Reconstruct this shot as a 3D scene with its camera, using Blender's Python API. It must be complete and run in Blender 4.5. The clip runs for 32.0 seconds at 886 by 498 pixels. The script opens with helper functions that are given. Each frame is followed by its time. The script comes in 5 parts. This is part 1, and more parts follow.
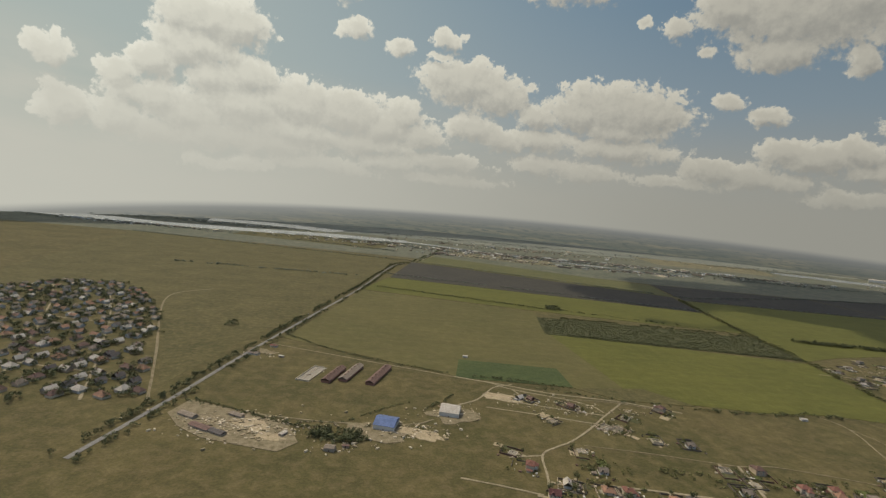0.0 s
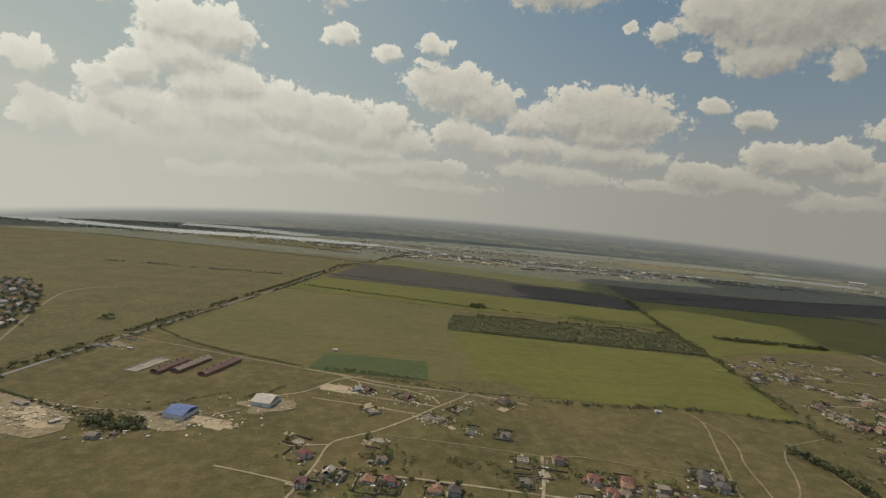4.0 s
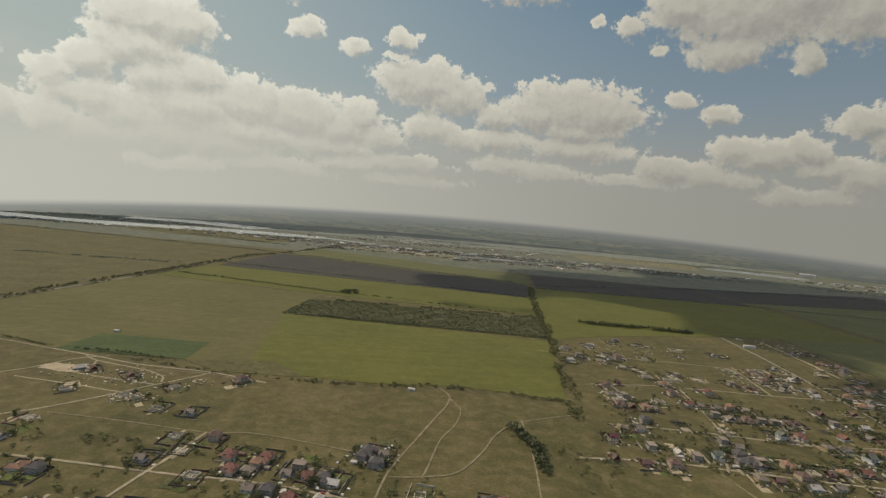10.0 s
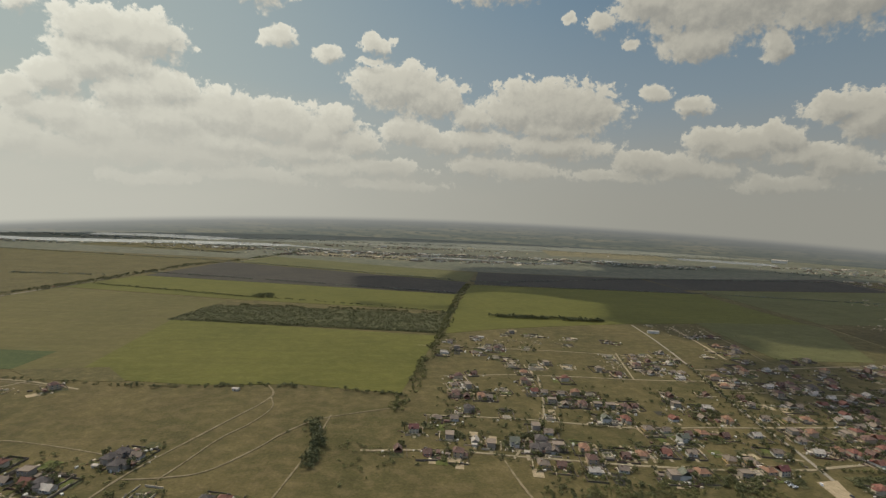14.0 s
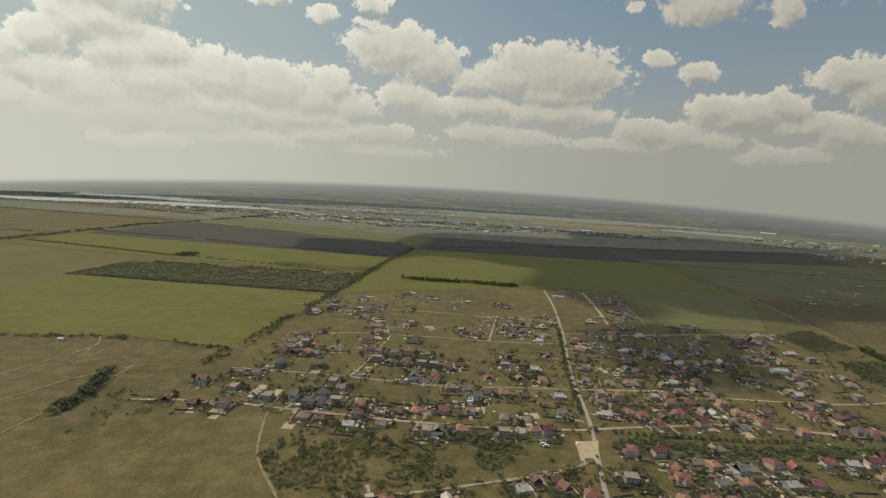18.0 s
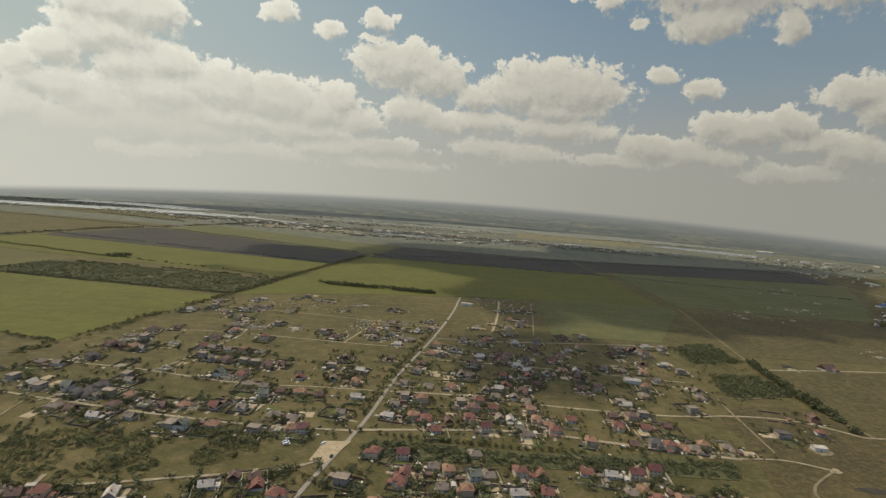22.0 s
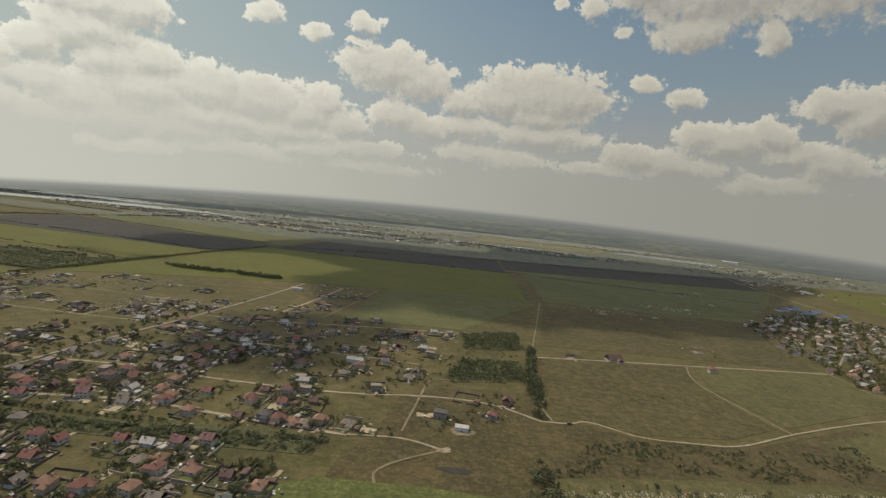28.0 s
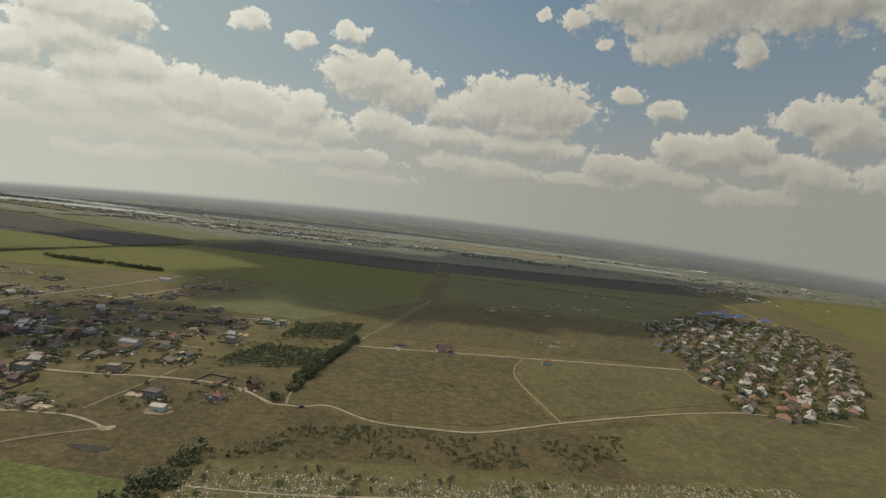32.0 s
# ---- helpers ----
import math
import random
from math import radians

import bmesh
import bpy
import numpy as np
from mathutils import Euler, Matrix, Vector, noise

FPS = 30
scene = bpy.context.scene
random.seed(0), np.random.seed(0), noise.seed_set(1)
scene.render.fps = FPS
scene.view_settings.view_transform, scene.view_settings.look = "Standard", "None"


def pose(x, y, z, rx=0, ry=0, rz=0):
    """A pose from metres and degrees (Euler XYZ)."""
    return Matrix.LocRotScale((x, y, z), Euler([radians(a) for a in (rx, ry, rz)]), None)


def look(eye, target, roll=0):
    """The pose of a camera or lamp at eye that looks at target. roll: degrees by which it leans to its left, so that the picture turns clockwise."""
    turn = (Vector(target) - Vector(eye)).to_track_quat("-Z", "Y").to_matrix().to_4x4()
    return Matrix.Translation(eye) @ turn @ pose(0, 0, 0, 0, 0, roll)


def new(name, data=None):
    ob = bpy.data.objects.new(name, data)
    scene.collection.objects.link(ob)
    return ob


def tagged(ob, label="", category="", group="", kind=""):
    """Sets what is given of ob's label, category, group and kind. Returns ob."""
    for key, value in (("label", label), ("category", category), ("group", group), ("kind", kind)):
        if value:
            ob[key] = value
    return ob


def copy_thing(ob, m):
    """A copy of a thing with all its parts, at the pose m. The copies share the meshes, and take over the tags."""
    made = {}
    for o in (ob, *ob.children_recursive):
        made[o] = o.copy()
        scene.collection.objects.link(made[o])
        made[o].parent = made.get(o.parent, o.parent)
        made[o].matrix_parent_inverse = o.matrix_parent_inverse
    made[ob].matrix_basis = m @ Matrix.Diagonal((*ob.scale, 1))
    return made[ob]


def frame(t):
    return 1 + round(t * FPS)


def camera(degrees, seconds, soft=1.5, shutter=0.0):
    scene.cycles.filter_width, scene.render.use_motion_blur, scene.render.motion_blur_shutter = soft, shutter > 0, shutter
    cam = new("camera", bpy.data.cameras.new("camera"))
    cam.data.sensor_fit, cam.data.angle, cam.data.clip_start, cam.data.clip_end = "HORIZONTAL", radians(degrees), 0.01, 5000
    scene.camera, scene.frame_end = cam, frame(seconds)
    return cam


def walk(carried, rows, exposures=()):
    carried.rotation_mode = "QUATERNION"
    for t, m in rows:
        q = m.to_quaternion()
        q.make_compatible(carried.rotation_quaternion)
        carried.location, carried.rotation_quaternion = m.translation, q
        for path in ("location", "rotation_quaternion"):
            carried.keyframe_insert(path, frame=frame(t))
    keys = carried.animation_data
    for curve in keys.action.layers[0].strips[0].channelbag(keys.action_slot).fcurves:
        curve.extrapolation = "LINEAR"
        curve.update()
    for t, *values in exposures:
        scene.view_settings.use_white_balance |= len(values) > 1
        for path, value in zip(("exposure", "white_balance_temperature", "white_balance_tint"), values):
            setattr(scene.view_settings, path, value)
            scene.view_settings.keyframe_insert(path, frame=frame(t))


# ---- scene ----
cam = camera(85.4, 32.0, 1.3)
PATH = [
    (0, (-0.4, 1.7, 148.1), (10.35, 100.84, 140.40), 5.58),
    (0.5, (17.3, 0.8, 147.3), (27.89, 99.71, 137.63), 5.50),
    (1, (34.6, 0.0, 146.6), (45.31, 98.73, 134.53), 5.45),
    (1.5, (51.8, -0.5, 145.9), (62.53, 98.10, 132.88), 5.47),
    (2, (68.8, -0.8, 145.3), (79.55, 97.84, 132.75), 5.26),
    (2.5, (85.6, -1.0, 144.7), (96.20, 97.90, 134.10), 5.12),
    (3, (102.3, -1.1, 144.1), (112.50, 98.09, 135.93), 5.11),
    (3.5, (118.9, -1.1, 143.5), (129.04, 98.18, 136.56), 5.16),
    (5.5, (184.8, -0.8, 141.5), (195.11, 98.52, 136.08), 6.14),
    (6, (201.2, -0.8, 141.1), (211.85, 98.39, 133.44), 6.22),
    (6.5, (217.6, -0.7, 140.7), (228.85, 98.16, 131.09), 6.26),
    (7, (234.1, -0.8, 140.3), (245.64, 98.22, 132.30), 5.93),
    (7.5, (250.6, -0.9, 139.9), (262.14, 98.32, 135.26), 5.57),
    (8, (267.1, -1.1, 139.6), (278.77, 98.07, 133.62), 5.48),
    (8.5, (283.6, -1.3, 139.3), (295.99, 97.28, 127.94), 5.58),
    (9, (300.3, -1.6, 139.0), (312.64, 96.75, 125.93), 5.36),
    (9.5, (317.0, -2.0, 138.7), (329.05, 96.63, 127.55), 5.32),
    (10, (333.7, -2.5, 138.4), (345.78, 96.57, 131.74), 5.24),
    (10.5, (350.5, -3.0, 138.1), (362.51, 96.19, 134.34), 4.83),
    (11, (367.4, -3.6, 137.9), (379.55, 95.61, 135.65), 4.51),
    (11.5, (384.3, -4.3, 137.6), (396.76, 94.91, 136.14), 4.09),
    (12, (401.4, -5.0, 137.3), (413.86, 94.14, 135.04), 3.75),
    (12.5, (418.4, -5.8, 137.1), (430.87, 93.28, 132.60), 3.67),
    (13, (435.6, -6.7, 136.8), (448.29, 92.36, 131.31), 3.40),
    (13.5, (452.8, -7.6, 136.5), (465.60, 91.43, 130.45), 3.14),
    (14, (470.1, -8.5, 136.2), (482.73, 90.54, 130.37), 2.67),
    (14.5, (487.5, -9.4, 135.9), (499.98, 89.52, 128.64), 2.58),
    (15, (504.9, -10.4, 135.6), (517.15, 88.34, 125.38), 2.67),
    (15.5, (522.3, -11.3, 135.3), (534.55, 87.01, 121.83), 2.78),
    (17.5, (592.6, -14.9, 133.7), (603.76, 83.65, 121.13), 3.86),
    (18, (610.2, -15.7, 133.2), (621.07, 82.90, 120.77), 3.65),
    (18.5, (627.9, -16.5, 132.7), (638.88, 82.10, 119.95), 3.54),
    (19, (645.6, -17.1, 132.2), (655.60, 81.56, 119.50), 3.60),
    (19.5, (663.3, -17.7, 131.6), (672.87, 80.99, 118.75), 3.67),
    (20, (681.0, -18.2, 131.0), (690.59, 80.70, 119.77), 3.70),
    (20.5, (698.8, -18.6, 130.3), (708.05, 80.41, 119.87), 4.24),
    (21, (716.6, -18.9, 129.7), (725.16, 80.22, 119.52), 4.36),
    (21.5, (734.3, -19.1, 128.9), (742.24, 80.14, 119.21), 4.35),
    (22, (752.1, -19.1, 128.2), (759.37, 80.15, 118.68), 4.54),
    (22.5, (769.9, -19.1, 127.3), (776.69, 80.17, 117.12), 4.87),
    (23, (787.7, -18.9, 126.5), (794.39, 80.28, 115.48), 4.99),
    (23.5, (805.5, -18.6, 125.6), (812.16, 80.71, 115.62), 4.98),
    (24, (823.3, -18.1, 124.7), (829.57, 80.97, 112.84), 4.78),
    (24.5, (841.2, -17.6, 123.7), (847.30, 81.26, 109.63), 4.94),
    (25, (859.0, -16.9, 122.7), (865.41, 82.03, 109.33), 4.83),
    (25.5, (876.9, -16.1, 121.7), (883.31, 82.96, 109.25), 4.76),
    (26, (894.8, -15.1, 120.6), (901.39, 83.99, 109.13), 5.03),
    (26.5, (912.8, -14.1, 119.6), (919.66, 85.23, 110.35), 5.50),
    (28.5, (985.2, -9.2, 115.1), (991.49, 90.28, 107.13), 6.07),
    (29, (1003.6, -7.9, 114.0), (1009.91, 91.45, 104.08), 5.86),
    (29.5, (1022.1, -6.5, 112.8), (1028.61, 92.82, 103.41), 5.92),
    (30, (1040.7, -5.2, 111.7), (1047.11, 94.22, 103.05), 6.37),
    (30.5, (1059.5, -3.9, 110.6), (1065.86, 95.52, 102.18), 6.76),
    (31, (1078.4, -2.7, 109.6), (1084.85, 96.76, 101.60), 6.71),
    (31.5, (1097.6, -1.6, 108.6), (1104.08, 97.93, 101.82), 6.76),
    (32, (1117.1, -0.7, 107.6), (1123.55, 98.93, 102.03), 6.68),
]
walk(cam, [(t, look(eye, target, roll)) for t, eye, target, roll in PATH], [(0.0, 0.06), (15.0, 0.09), (18.0, 0.24), (22.0, 0.23), (26.0, 0.20), (32.0, 0.13)])

# ---- world, sun ----
SUN_AZ, SUN_EL = -48.0, 60.0  # degrees from +y towards +x, and above the ground
MID = (558.0, 0.0, 132.0)     # middle of the flight line
FAR = (3200.0, 4150.0, 4800.0)  # half axes of the sky backdrop: against x, along x, along y

world = bpy.data.worlds.new("world")
scene.world = world
world.use_nodes = True
wn = world.node_tree.nodes
sky = wn.new("ShaderNodeTexSky")
sky.sky_type = "NISHITA"
sky.sun_disc = False
sky.sun_elevation = radians(SUN_EL)
sky.sun_rotation = radians(SUN_AZ)
sky.dust_density = 3.0
wn["Background"].inputs[1].default_value = 0.15
world.node_tree.links.new(sky.outputs[0], wn["Background"].inputs[0])

sun = new("sun", bpy.data.lights.new("sun", "SUN"))
sun.data.energy = 2.1
sun.data.angle = radians(0.6)
sun.data.color = (1.0, 0.92, 0.76)
SUN_WAY = Vector((math.sin(radians(SUN_AZ)) * math.cos(radians(SUN_EL)), math.cos(radians(SUN_AZ)) * math.cos(radians(SUN_EL)), math.sin(radians(SUN_EL))))
sun.matrix_world = look(SUN_WAY * 3000, (0, 0, 0))

# ---- materials ----


class Nodes:
    """A small builder of node materials."""

    def __init__(self, name, rough=0.85):
        self.mat = bpy.data.materials.new(name)
        self.mat.use_nodes = True
        self.tree = self.mat.node_tree
        self.bsdf = self.tree.nodes["Principled BSDF"]
        self.bsdf.inputs["Roughness"].default_value = rough
        self.bsdf.inputs["Specular IOR Level"].default_value = 0.25

    def add(self, kind, *links, **values):
        node = self.tree.nodes.new(kind)
        for key, value in values.items():
            if key == "op":
                node.operation = value
            elif key == "dims":
                node.noise_dimensions = value
            elif key == "feature":
                node.feature = value
        for n, source in enumerate(links):
            if source is None:
                continue
            if isinstance(source, (int, float, tuple)):
                node.inputs[n].default_value = source
            else:
                self.tree.links.new(source, node.inputs[n])
        return node

    def math(self, op, *links):
        return self.add("ShaderNodeMath", *links, op=op).outputs[0]

    def place(self, sx=1.0, sy=1.0, turn=0.0):
        """World position, turned about z and scaled."""
        pos = self.add("ShaderNodeNewGeometry").outputs["Position"]
        mapping = self.add("ShaderNodeMapping", pos)
        mapping.inputs["Rotation"].default_value = (0, 0, radians(turn))
        mapping.inputs["Scale"].default_value = (sx, sy, 1)
        return mapping.outputs[0]

    def noise(self, vector, scale, detail=4.0, rough=0.55):
        node = self.add("ShaderNodeTexNoise", vector)
        node.inputs["Scale"].default_value = scale
        node.inputs["Detail"].default_value = detail
        node.inputs["Roughness"].default_value = rough
        return node.outputs["Fac"]

    def ramp(self, fac, *stops):
        node = self.add("ShaderNodeValToRGB", fac)
        els = node.color_ramp.elements
        while len(els) < len(stops):
            els.new(0.5)
        for el, (at, colour) in zip(els, stops):
            el.position = at
            el.color = (*colour, 1)
        return node.outputs["Color"]

    def mix(self, fac, a, b, blend="MIX"):
        node = self.tree.nodes.new("ShaderNodeMix")
        node.data_type, node.blend_type = "RGBA", blend
        for n, source in ((0, fac), (6, a), (7, b)):
            if isinstance(source, (int, float)):
                node.inputs[n].default_value = source
            elif isinstance(source, tuple):
                node.inputs[n].default_value = (*source, 1)
            else:
                self.tree.links.new(source, node.inputs[n])
        return node.outputs[2]

    def random(self):
        return self.add("ShaderNodeObjectInfo").outputs["Random"]

    def island(self):
        return self.add("ShaderNodeNewGeometry").outputs["Random Per Island"]

    def bump(self, height, strength=0.5, distance=0.3):
        node = self.add("ShaderNodeBump")
        node.inputs["Strength"].default_value = strength
        node.inputs["Distance"].default_value = distance
        self.tree.links.new(height, node.inputs["Height"])
        self.tree.links.new(node.outputs[0], self.bsdf.inputs["Normal"])

    def done(self, colour):
        if isinstance(colour, tuple):
            self.bsdf.inputs["Base Color"].default_value = (*colour, 1)
        else:
            self.tree.links.new(colour, self.bsdf.inputs["Base Color"])
        return self.mat


def tone(c, k):
    return tuple(min(1.0, v * k) for v in c)


def land(name, dark, light, patch=0.02, grain=0.5, dry=(0.16, 0.12, 0.06), dryness=0.35, rows=0.0, turn=0.0, wild=0.55, relief=0.6):
    """Grass or crop land: broad patches, mottling, fine grain and, for fields, sowing rows."""
    n = Nodes(name, 0.95)
    p = n.place()
    broad = n.noise(p, patch, 5.0, 0.6)
    mottle = n.noise(p, patch * 9, 4.0, 0.65)
    fine = n.noise(p, grain, 3.0, 0.7)
    base = n.mix(n.ramp(broad, (0.35, (0, 0, 0)), (0.65, (1, 1, 1))), dark, light)
    spots = n.ramp(mottle, (0.46, (0, 0, 0)), (0.66, (1, 1, 1)))
    base = n.mix(n.math("MULTIPLY", spots, dryness), base, dry)
    tufts = n.noise(p, patch * 3.3, 6.0, 0.7)
    base = n.mix(wild, base, n.ramp(tufts, (0.36, (0.33, 0.33, 0.33)), (0.64, (0.62, 0.62, 0.62))), "OVERLAY")
    base = n.mix(wild, base, n.ramp(mottle, (0.36, (0.34, 0.35, 0.33)), (0.62, (0.58, 0.57, 0.56))), "OVERLAY")
    base = n.mix(wild, base, n.ramp(fine, (0.32, (0.24, 0.24, 0.24)), (0.68, (0.76, 0.76, 0.76))), "OVERLAY")
    weeds = n.noise(p, 0.22, 5.0, 0.75)
    base = n.mix(n.math("MULTIPLY", n.ramp(weeds, (0.57, (0, 0, 0)), (0.70, (1, 1, 1))), min(1.0, wild * 0.8)), base, tone(dark, 0.62))
    if rows:
        streak = n.noise(n.place(0.012, rows, turn), 1.0, 3.0, 0.6)
        base = n.mix(0.25, base, n.ramp(streak, (0.3, (0.36, 0.36, 0.36)), (0.7, (0.64, 0.64, 0.64))), "OVERLAY")
    n.bump(n.math("ADD", fine, mottle), relief, 0.6)
    return n.done(base)


STEPPE = land("steppe_grass", (0.070, 0.062, 0.019), (0.106, 0.085, 0.030), 0.012, 0.6, dryness=0.35, wild=0.40)
MEADOW2 = land("green_pasture", (0.074, 0.069, 0.023), (0.098, 0.087, 0.030), 0.02, 0.6, wild=0.40)
MEADOW = land("meadow_grass", (0.070, 0.063, 0.020), (0.100, 0.085, 0.030), 0.02, 0.6, wild=0.40)
PASTURE = land("brown_pasture", (0.060, 0.0510, 0.0165), (0.085, 0.0690, 0.0250), 0.02, 0.6, wild=0.42)
ROUGH = land("rough_fallow", (0.057, 0.0470, 0.0165), (0.086, 0.0670, 0.0250), 0.03, 0.7, (0.13, 0.095, 0.045), 0.4, wild=0.5)
STUBBLE = land("olive_stubble", (0.084, 0.077, 0.023), (0.104, 0.090, 0.029), 0.010, 0.3, rows=0.10, turn=20, dryness=0.2, wild=0.14)
CROP = land("green_crop", (0.079, 0.080, 0.014), (0.098, 0.095, 0.018), 0.010, 0.3, (0.16, 0.14, 0.04), 0.2, 0.10, 12, wild=0.13)
SOWN = land("sown_plot", (0.046, 0.062, 0.019), (0.058, 0.074, 0.022), 0.03, 0.5, (0.11, 0.11, 0.04), 0.2, 0.2, 10, wild=0.22)
PLOUGH = land("ploughed_soil", (0.039, 0.036, 0.027), (0.051, 0.046, 0.033), 0.012, 0.3, (0.10, 0.08, 0.05), 0.2, 0.14, 15, wild=0.22)
DEEP = land("late_crop", (0.082, 0.083, 0.027), (0.104, 0.099, 0.035), 0.006, 0.2, (0.12, 0.11, 0.05), 0.3, 0.06, 15, wild=0.22)
SCRUB = land("scrub_floor", (0.055, 0.060, 0.022), (0.080, 0.078, 0.030), 0.05, 0.5)
LAWN = land("lawn_grass", (0.078, 0.090, 0.022), (0.100, 0.112, 0.028), 0.05, 0.6, dryness=0.15)
# the next two carry distance haze in their base colours
LOWLAND_HAZED = land("far_lowland_hazed", (0.092, 0.098, 0.066), (0.124, 0.124, 0.084), 0.006, 0.05, (0.165, 0.15, 0.09), 0.5, wild=0.4, relief=0.2)
PLAIN_HAZED = land("distant_plain_hazed", (0.150, 0.158, 0.128), (0.205, 0.203, 0.155), 0.0022, 0.02, (0.11, 0.12, 0.095), 0.5, wild=0.3, relief=0.1)
GOLD = land("far_stubble", (0.150, 0.133, 0.075), (0.180, 0.158, 0.088), 0.004, 0.05)


def dirt(name, dark, light, scale=0.25):
    n = Nodes(name, 0.95)
    p = n.place()
    a = n.noise(p, scale, 5.0, 0.65)
    b = n.noise(p, scale * 8, 3.0, 0.6)
    base = n.mix(n.ramp(a, (0.35, (0, 0, 0)), (0.65, (1, 1, 1))), dark, light)
    base = n.mix(0.5, base, n.ramp(b, (0.3, (0.34, 0.34, 0.34)), (0.7, (0.68, 0.68, 0.68))), "OVERLAY")
    weeds = n.noise(p, scale * 1.7, 6.0, 0.75)
    base = n.mix(n.ramp(weeds, (0.56, (0, 0, 0)), (0.70, (0.75, 0.75, 0.75))), base, (0.085, 0.075, 0.030))
    n.bump(b, 0.4, 0.1)
    return n.done(base)


DIRT = dirt("pale_dirt", (0.215, 0.175, 0.102), (0.31, 0.255, 0.158))
TRACK = dirt("worn_track", (0.135, 0.108, 0.055), (0.235, 0.19, 0.112))
SAND = dirt("yellow_sand", (0.27, 0.21, 0.12), (0.37, 0.295, 0.175))
ASPHALT = dirt("old_asphalt", (0.16, 0.148, 0.125), (0.21, 0.195, 0.165))
CONCRETE = dirt("concrete", (0.225, 0.195, 0.143), (0.285, 0.248, 0.185), 0.6)


def plaster(name, colour):
    n = Nodes(name, 0.9)
    p = n.place()
    a = n.noise(p, 0.5, 4.0, 0.6)
    base = n.mix(n.ramp(a, (0.3, (0, 0, 0)), (0.7, (1, 1, 1))), tone(colour, 0.82), tone(colour, 1.05))
    n.bump(n.noise(p, 5.0), 0.15, 0.05)
    return n.done(base)


def tiles(name, colour, rough=0.8):
    """Roofing: courses of tile, weathering in patches, tint that differs from roof to roof."""
    n = Nodes(name, rough)
    geo = n.add("ShaderNodeNewGeometry").outputs["Position"]
    courses = n.add("ShaderNodeTexWave", geo)
    courses.bands_direction = "Z"
    courses.inputs["Scale"].default_value = 1.1
    a = n.noise(geo, 0.35, 4.0, 0.65)
    base = n.mix(n.ramp(a, (0.3, (0, 0, 0)), (0.72, (1, 1, 1))), tone(colour, 0.7), tone(colour, 1.12))
    base = n.mix(n.math("MULTIPLY", n.random(), 0.45), base, tone(colour, 0.62))
    base = n.mix(0.25, base, courses.outputs["Color"], "OVERLAY")
    n.bump(courses.outputs["Fac"], 0.5, 0.08)
    return n.done(base)


WALLS = [plaster("cream_plaster", (0.54, 0.455, 0.32)), plaster("white_plaster", (0.56, 0.53, 0.45)), plaster("grey_block", (0.33, 0.28, 0.21)),
         plaster("sand_brick", (0.46, 0.36, 0.235)), plaster("red_brick", (0.30, 0.16, 0.11)), plaster("ochre_plaster", (0.50, 0.36, 0.16))]
ROOFS = {"red": tiles("red_tile", (0.215, 0.098, 0.066)), "orange": tiles("orange_tile", (0.285, 0.160, 0.094)), "brown": tiles("brown_tile", (0.16, 0.098, 0.072)),
         "grey": tiles("grey_slate", (0.235, 0.186, 0.132)), "dark": tiles("dark_shingle", (0.115, 0.098, 0.082)), "white": tiles("pale_metal", (0.47, 0.415, 0.325), 0.8),
         "blue": tiles("blue_metal", (0.11, 0.15, 0.26), 0.75), "green": tiles("green_metal", (0.16, 0.165, 0.115), 0.7), "wine": tiles("wine_metal", (0.155, 0.062, 0.050), 0.5)}


def plain(name, colour, rough=0.6, metal=0.0):
    n = Nodes(name, rough)
    n.bsdf.inputs["Metallic"].default_value = metal
    a = n.noise(n.place(), 2.0, 3.0)
    return n.done(n.mix(a, tone(colour, 0.8), tone(colour, 1.15)))


GLASS = plain("window_glass", (0.035, 0.045, 0.055), 0.08)
TIMBER = plain("dark_timber", (0.12, 0.07, 0.04), 0.7)
FENCE = plain("fence_board", (0.135, 0.112, 0.085), 0.85)
BLOCK = plain("pale_block_wall", (0.50, 0.42, 0.29), 0.9)
BARK = plain("bark", (0.09, 0.07, 0.05), 0.95)
PAINT_W = plain("white_car_paint", (0.70, 0.70, 0.68), 0.3)
PAINT_D = plain("dark_car_paint", (0.06, 0.06, 0.07), 0.3)
PAINT_R = plain("red_car_paint", (0.35, 0.05, 0.04), 0.3)
RUBBER = plain("tyre_rubber", (0.02, 0.02, 0.02), 0.9)
STONE = plain("grave_stone", (0.42, 0.365, 0.24), 0.85)


def leaves(name, dark, light):
    n = Nodes(name, 0.9)
    a = n.noise(n.place(), 0.7, 3.0, 0.6)
    base = n.mix(n.island(), dark, light)
    base = n.mix(0.4, base, n.ramp(a, (0.3, (0.3, 0.3, 0.3)), (0.7, (0.66, 0.66, 0.66))), "OVERLAY")
    return n.done(base)


# leaf_hazy has distance haze put into its colour, for far hedges and woods
LEAF = [leaves("leaf_olive", (0.100, 0.102, 0.038), (0.165, 0.158, 0.060)), leaves("leaf_deep", (0.078, 0.086, 0.038), (0.132, 0.132, 0.056)),
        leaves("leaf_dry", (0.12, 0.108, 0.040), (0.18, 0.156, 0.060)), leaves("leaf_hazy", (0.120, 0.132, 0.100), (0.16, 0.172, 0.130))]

water = Nodes("river_water", 0.12)
water.bump(water.noise(water.place(), 0.15, 3.0), 0.08, 0.3)
WATER = water.done((0.18, 0.19, 0.175))

# ---- mesh helpers ----


def mesh(name, verts, faces, mats, slots=None):
    me = bpy.data.meshes.new(name)
    me.from_pydata([tuple(v) for v in verts], [], faces)
    for m in mats if isinstance(mats, (list, tuple)) else (mats,):
        me.materials.append(m)
    if slots:
        me.polygons.foreach_set("material_index", slots)
    me.update()
    return me


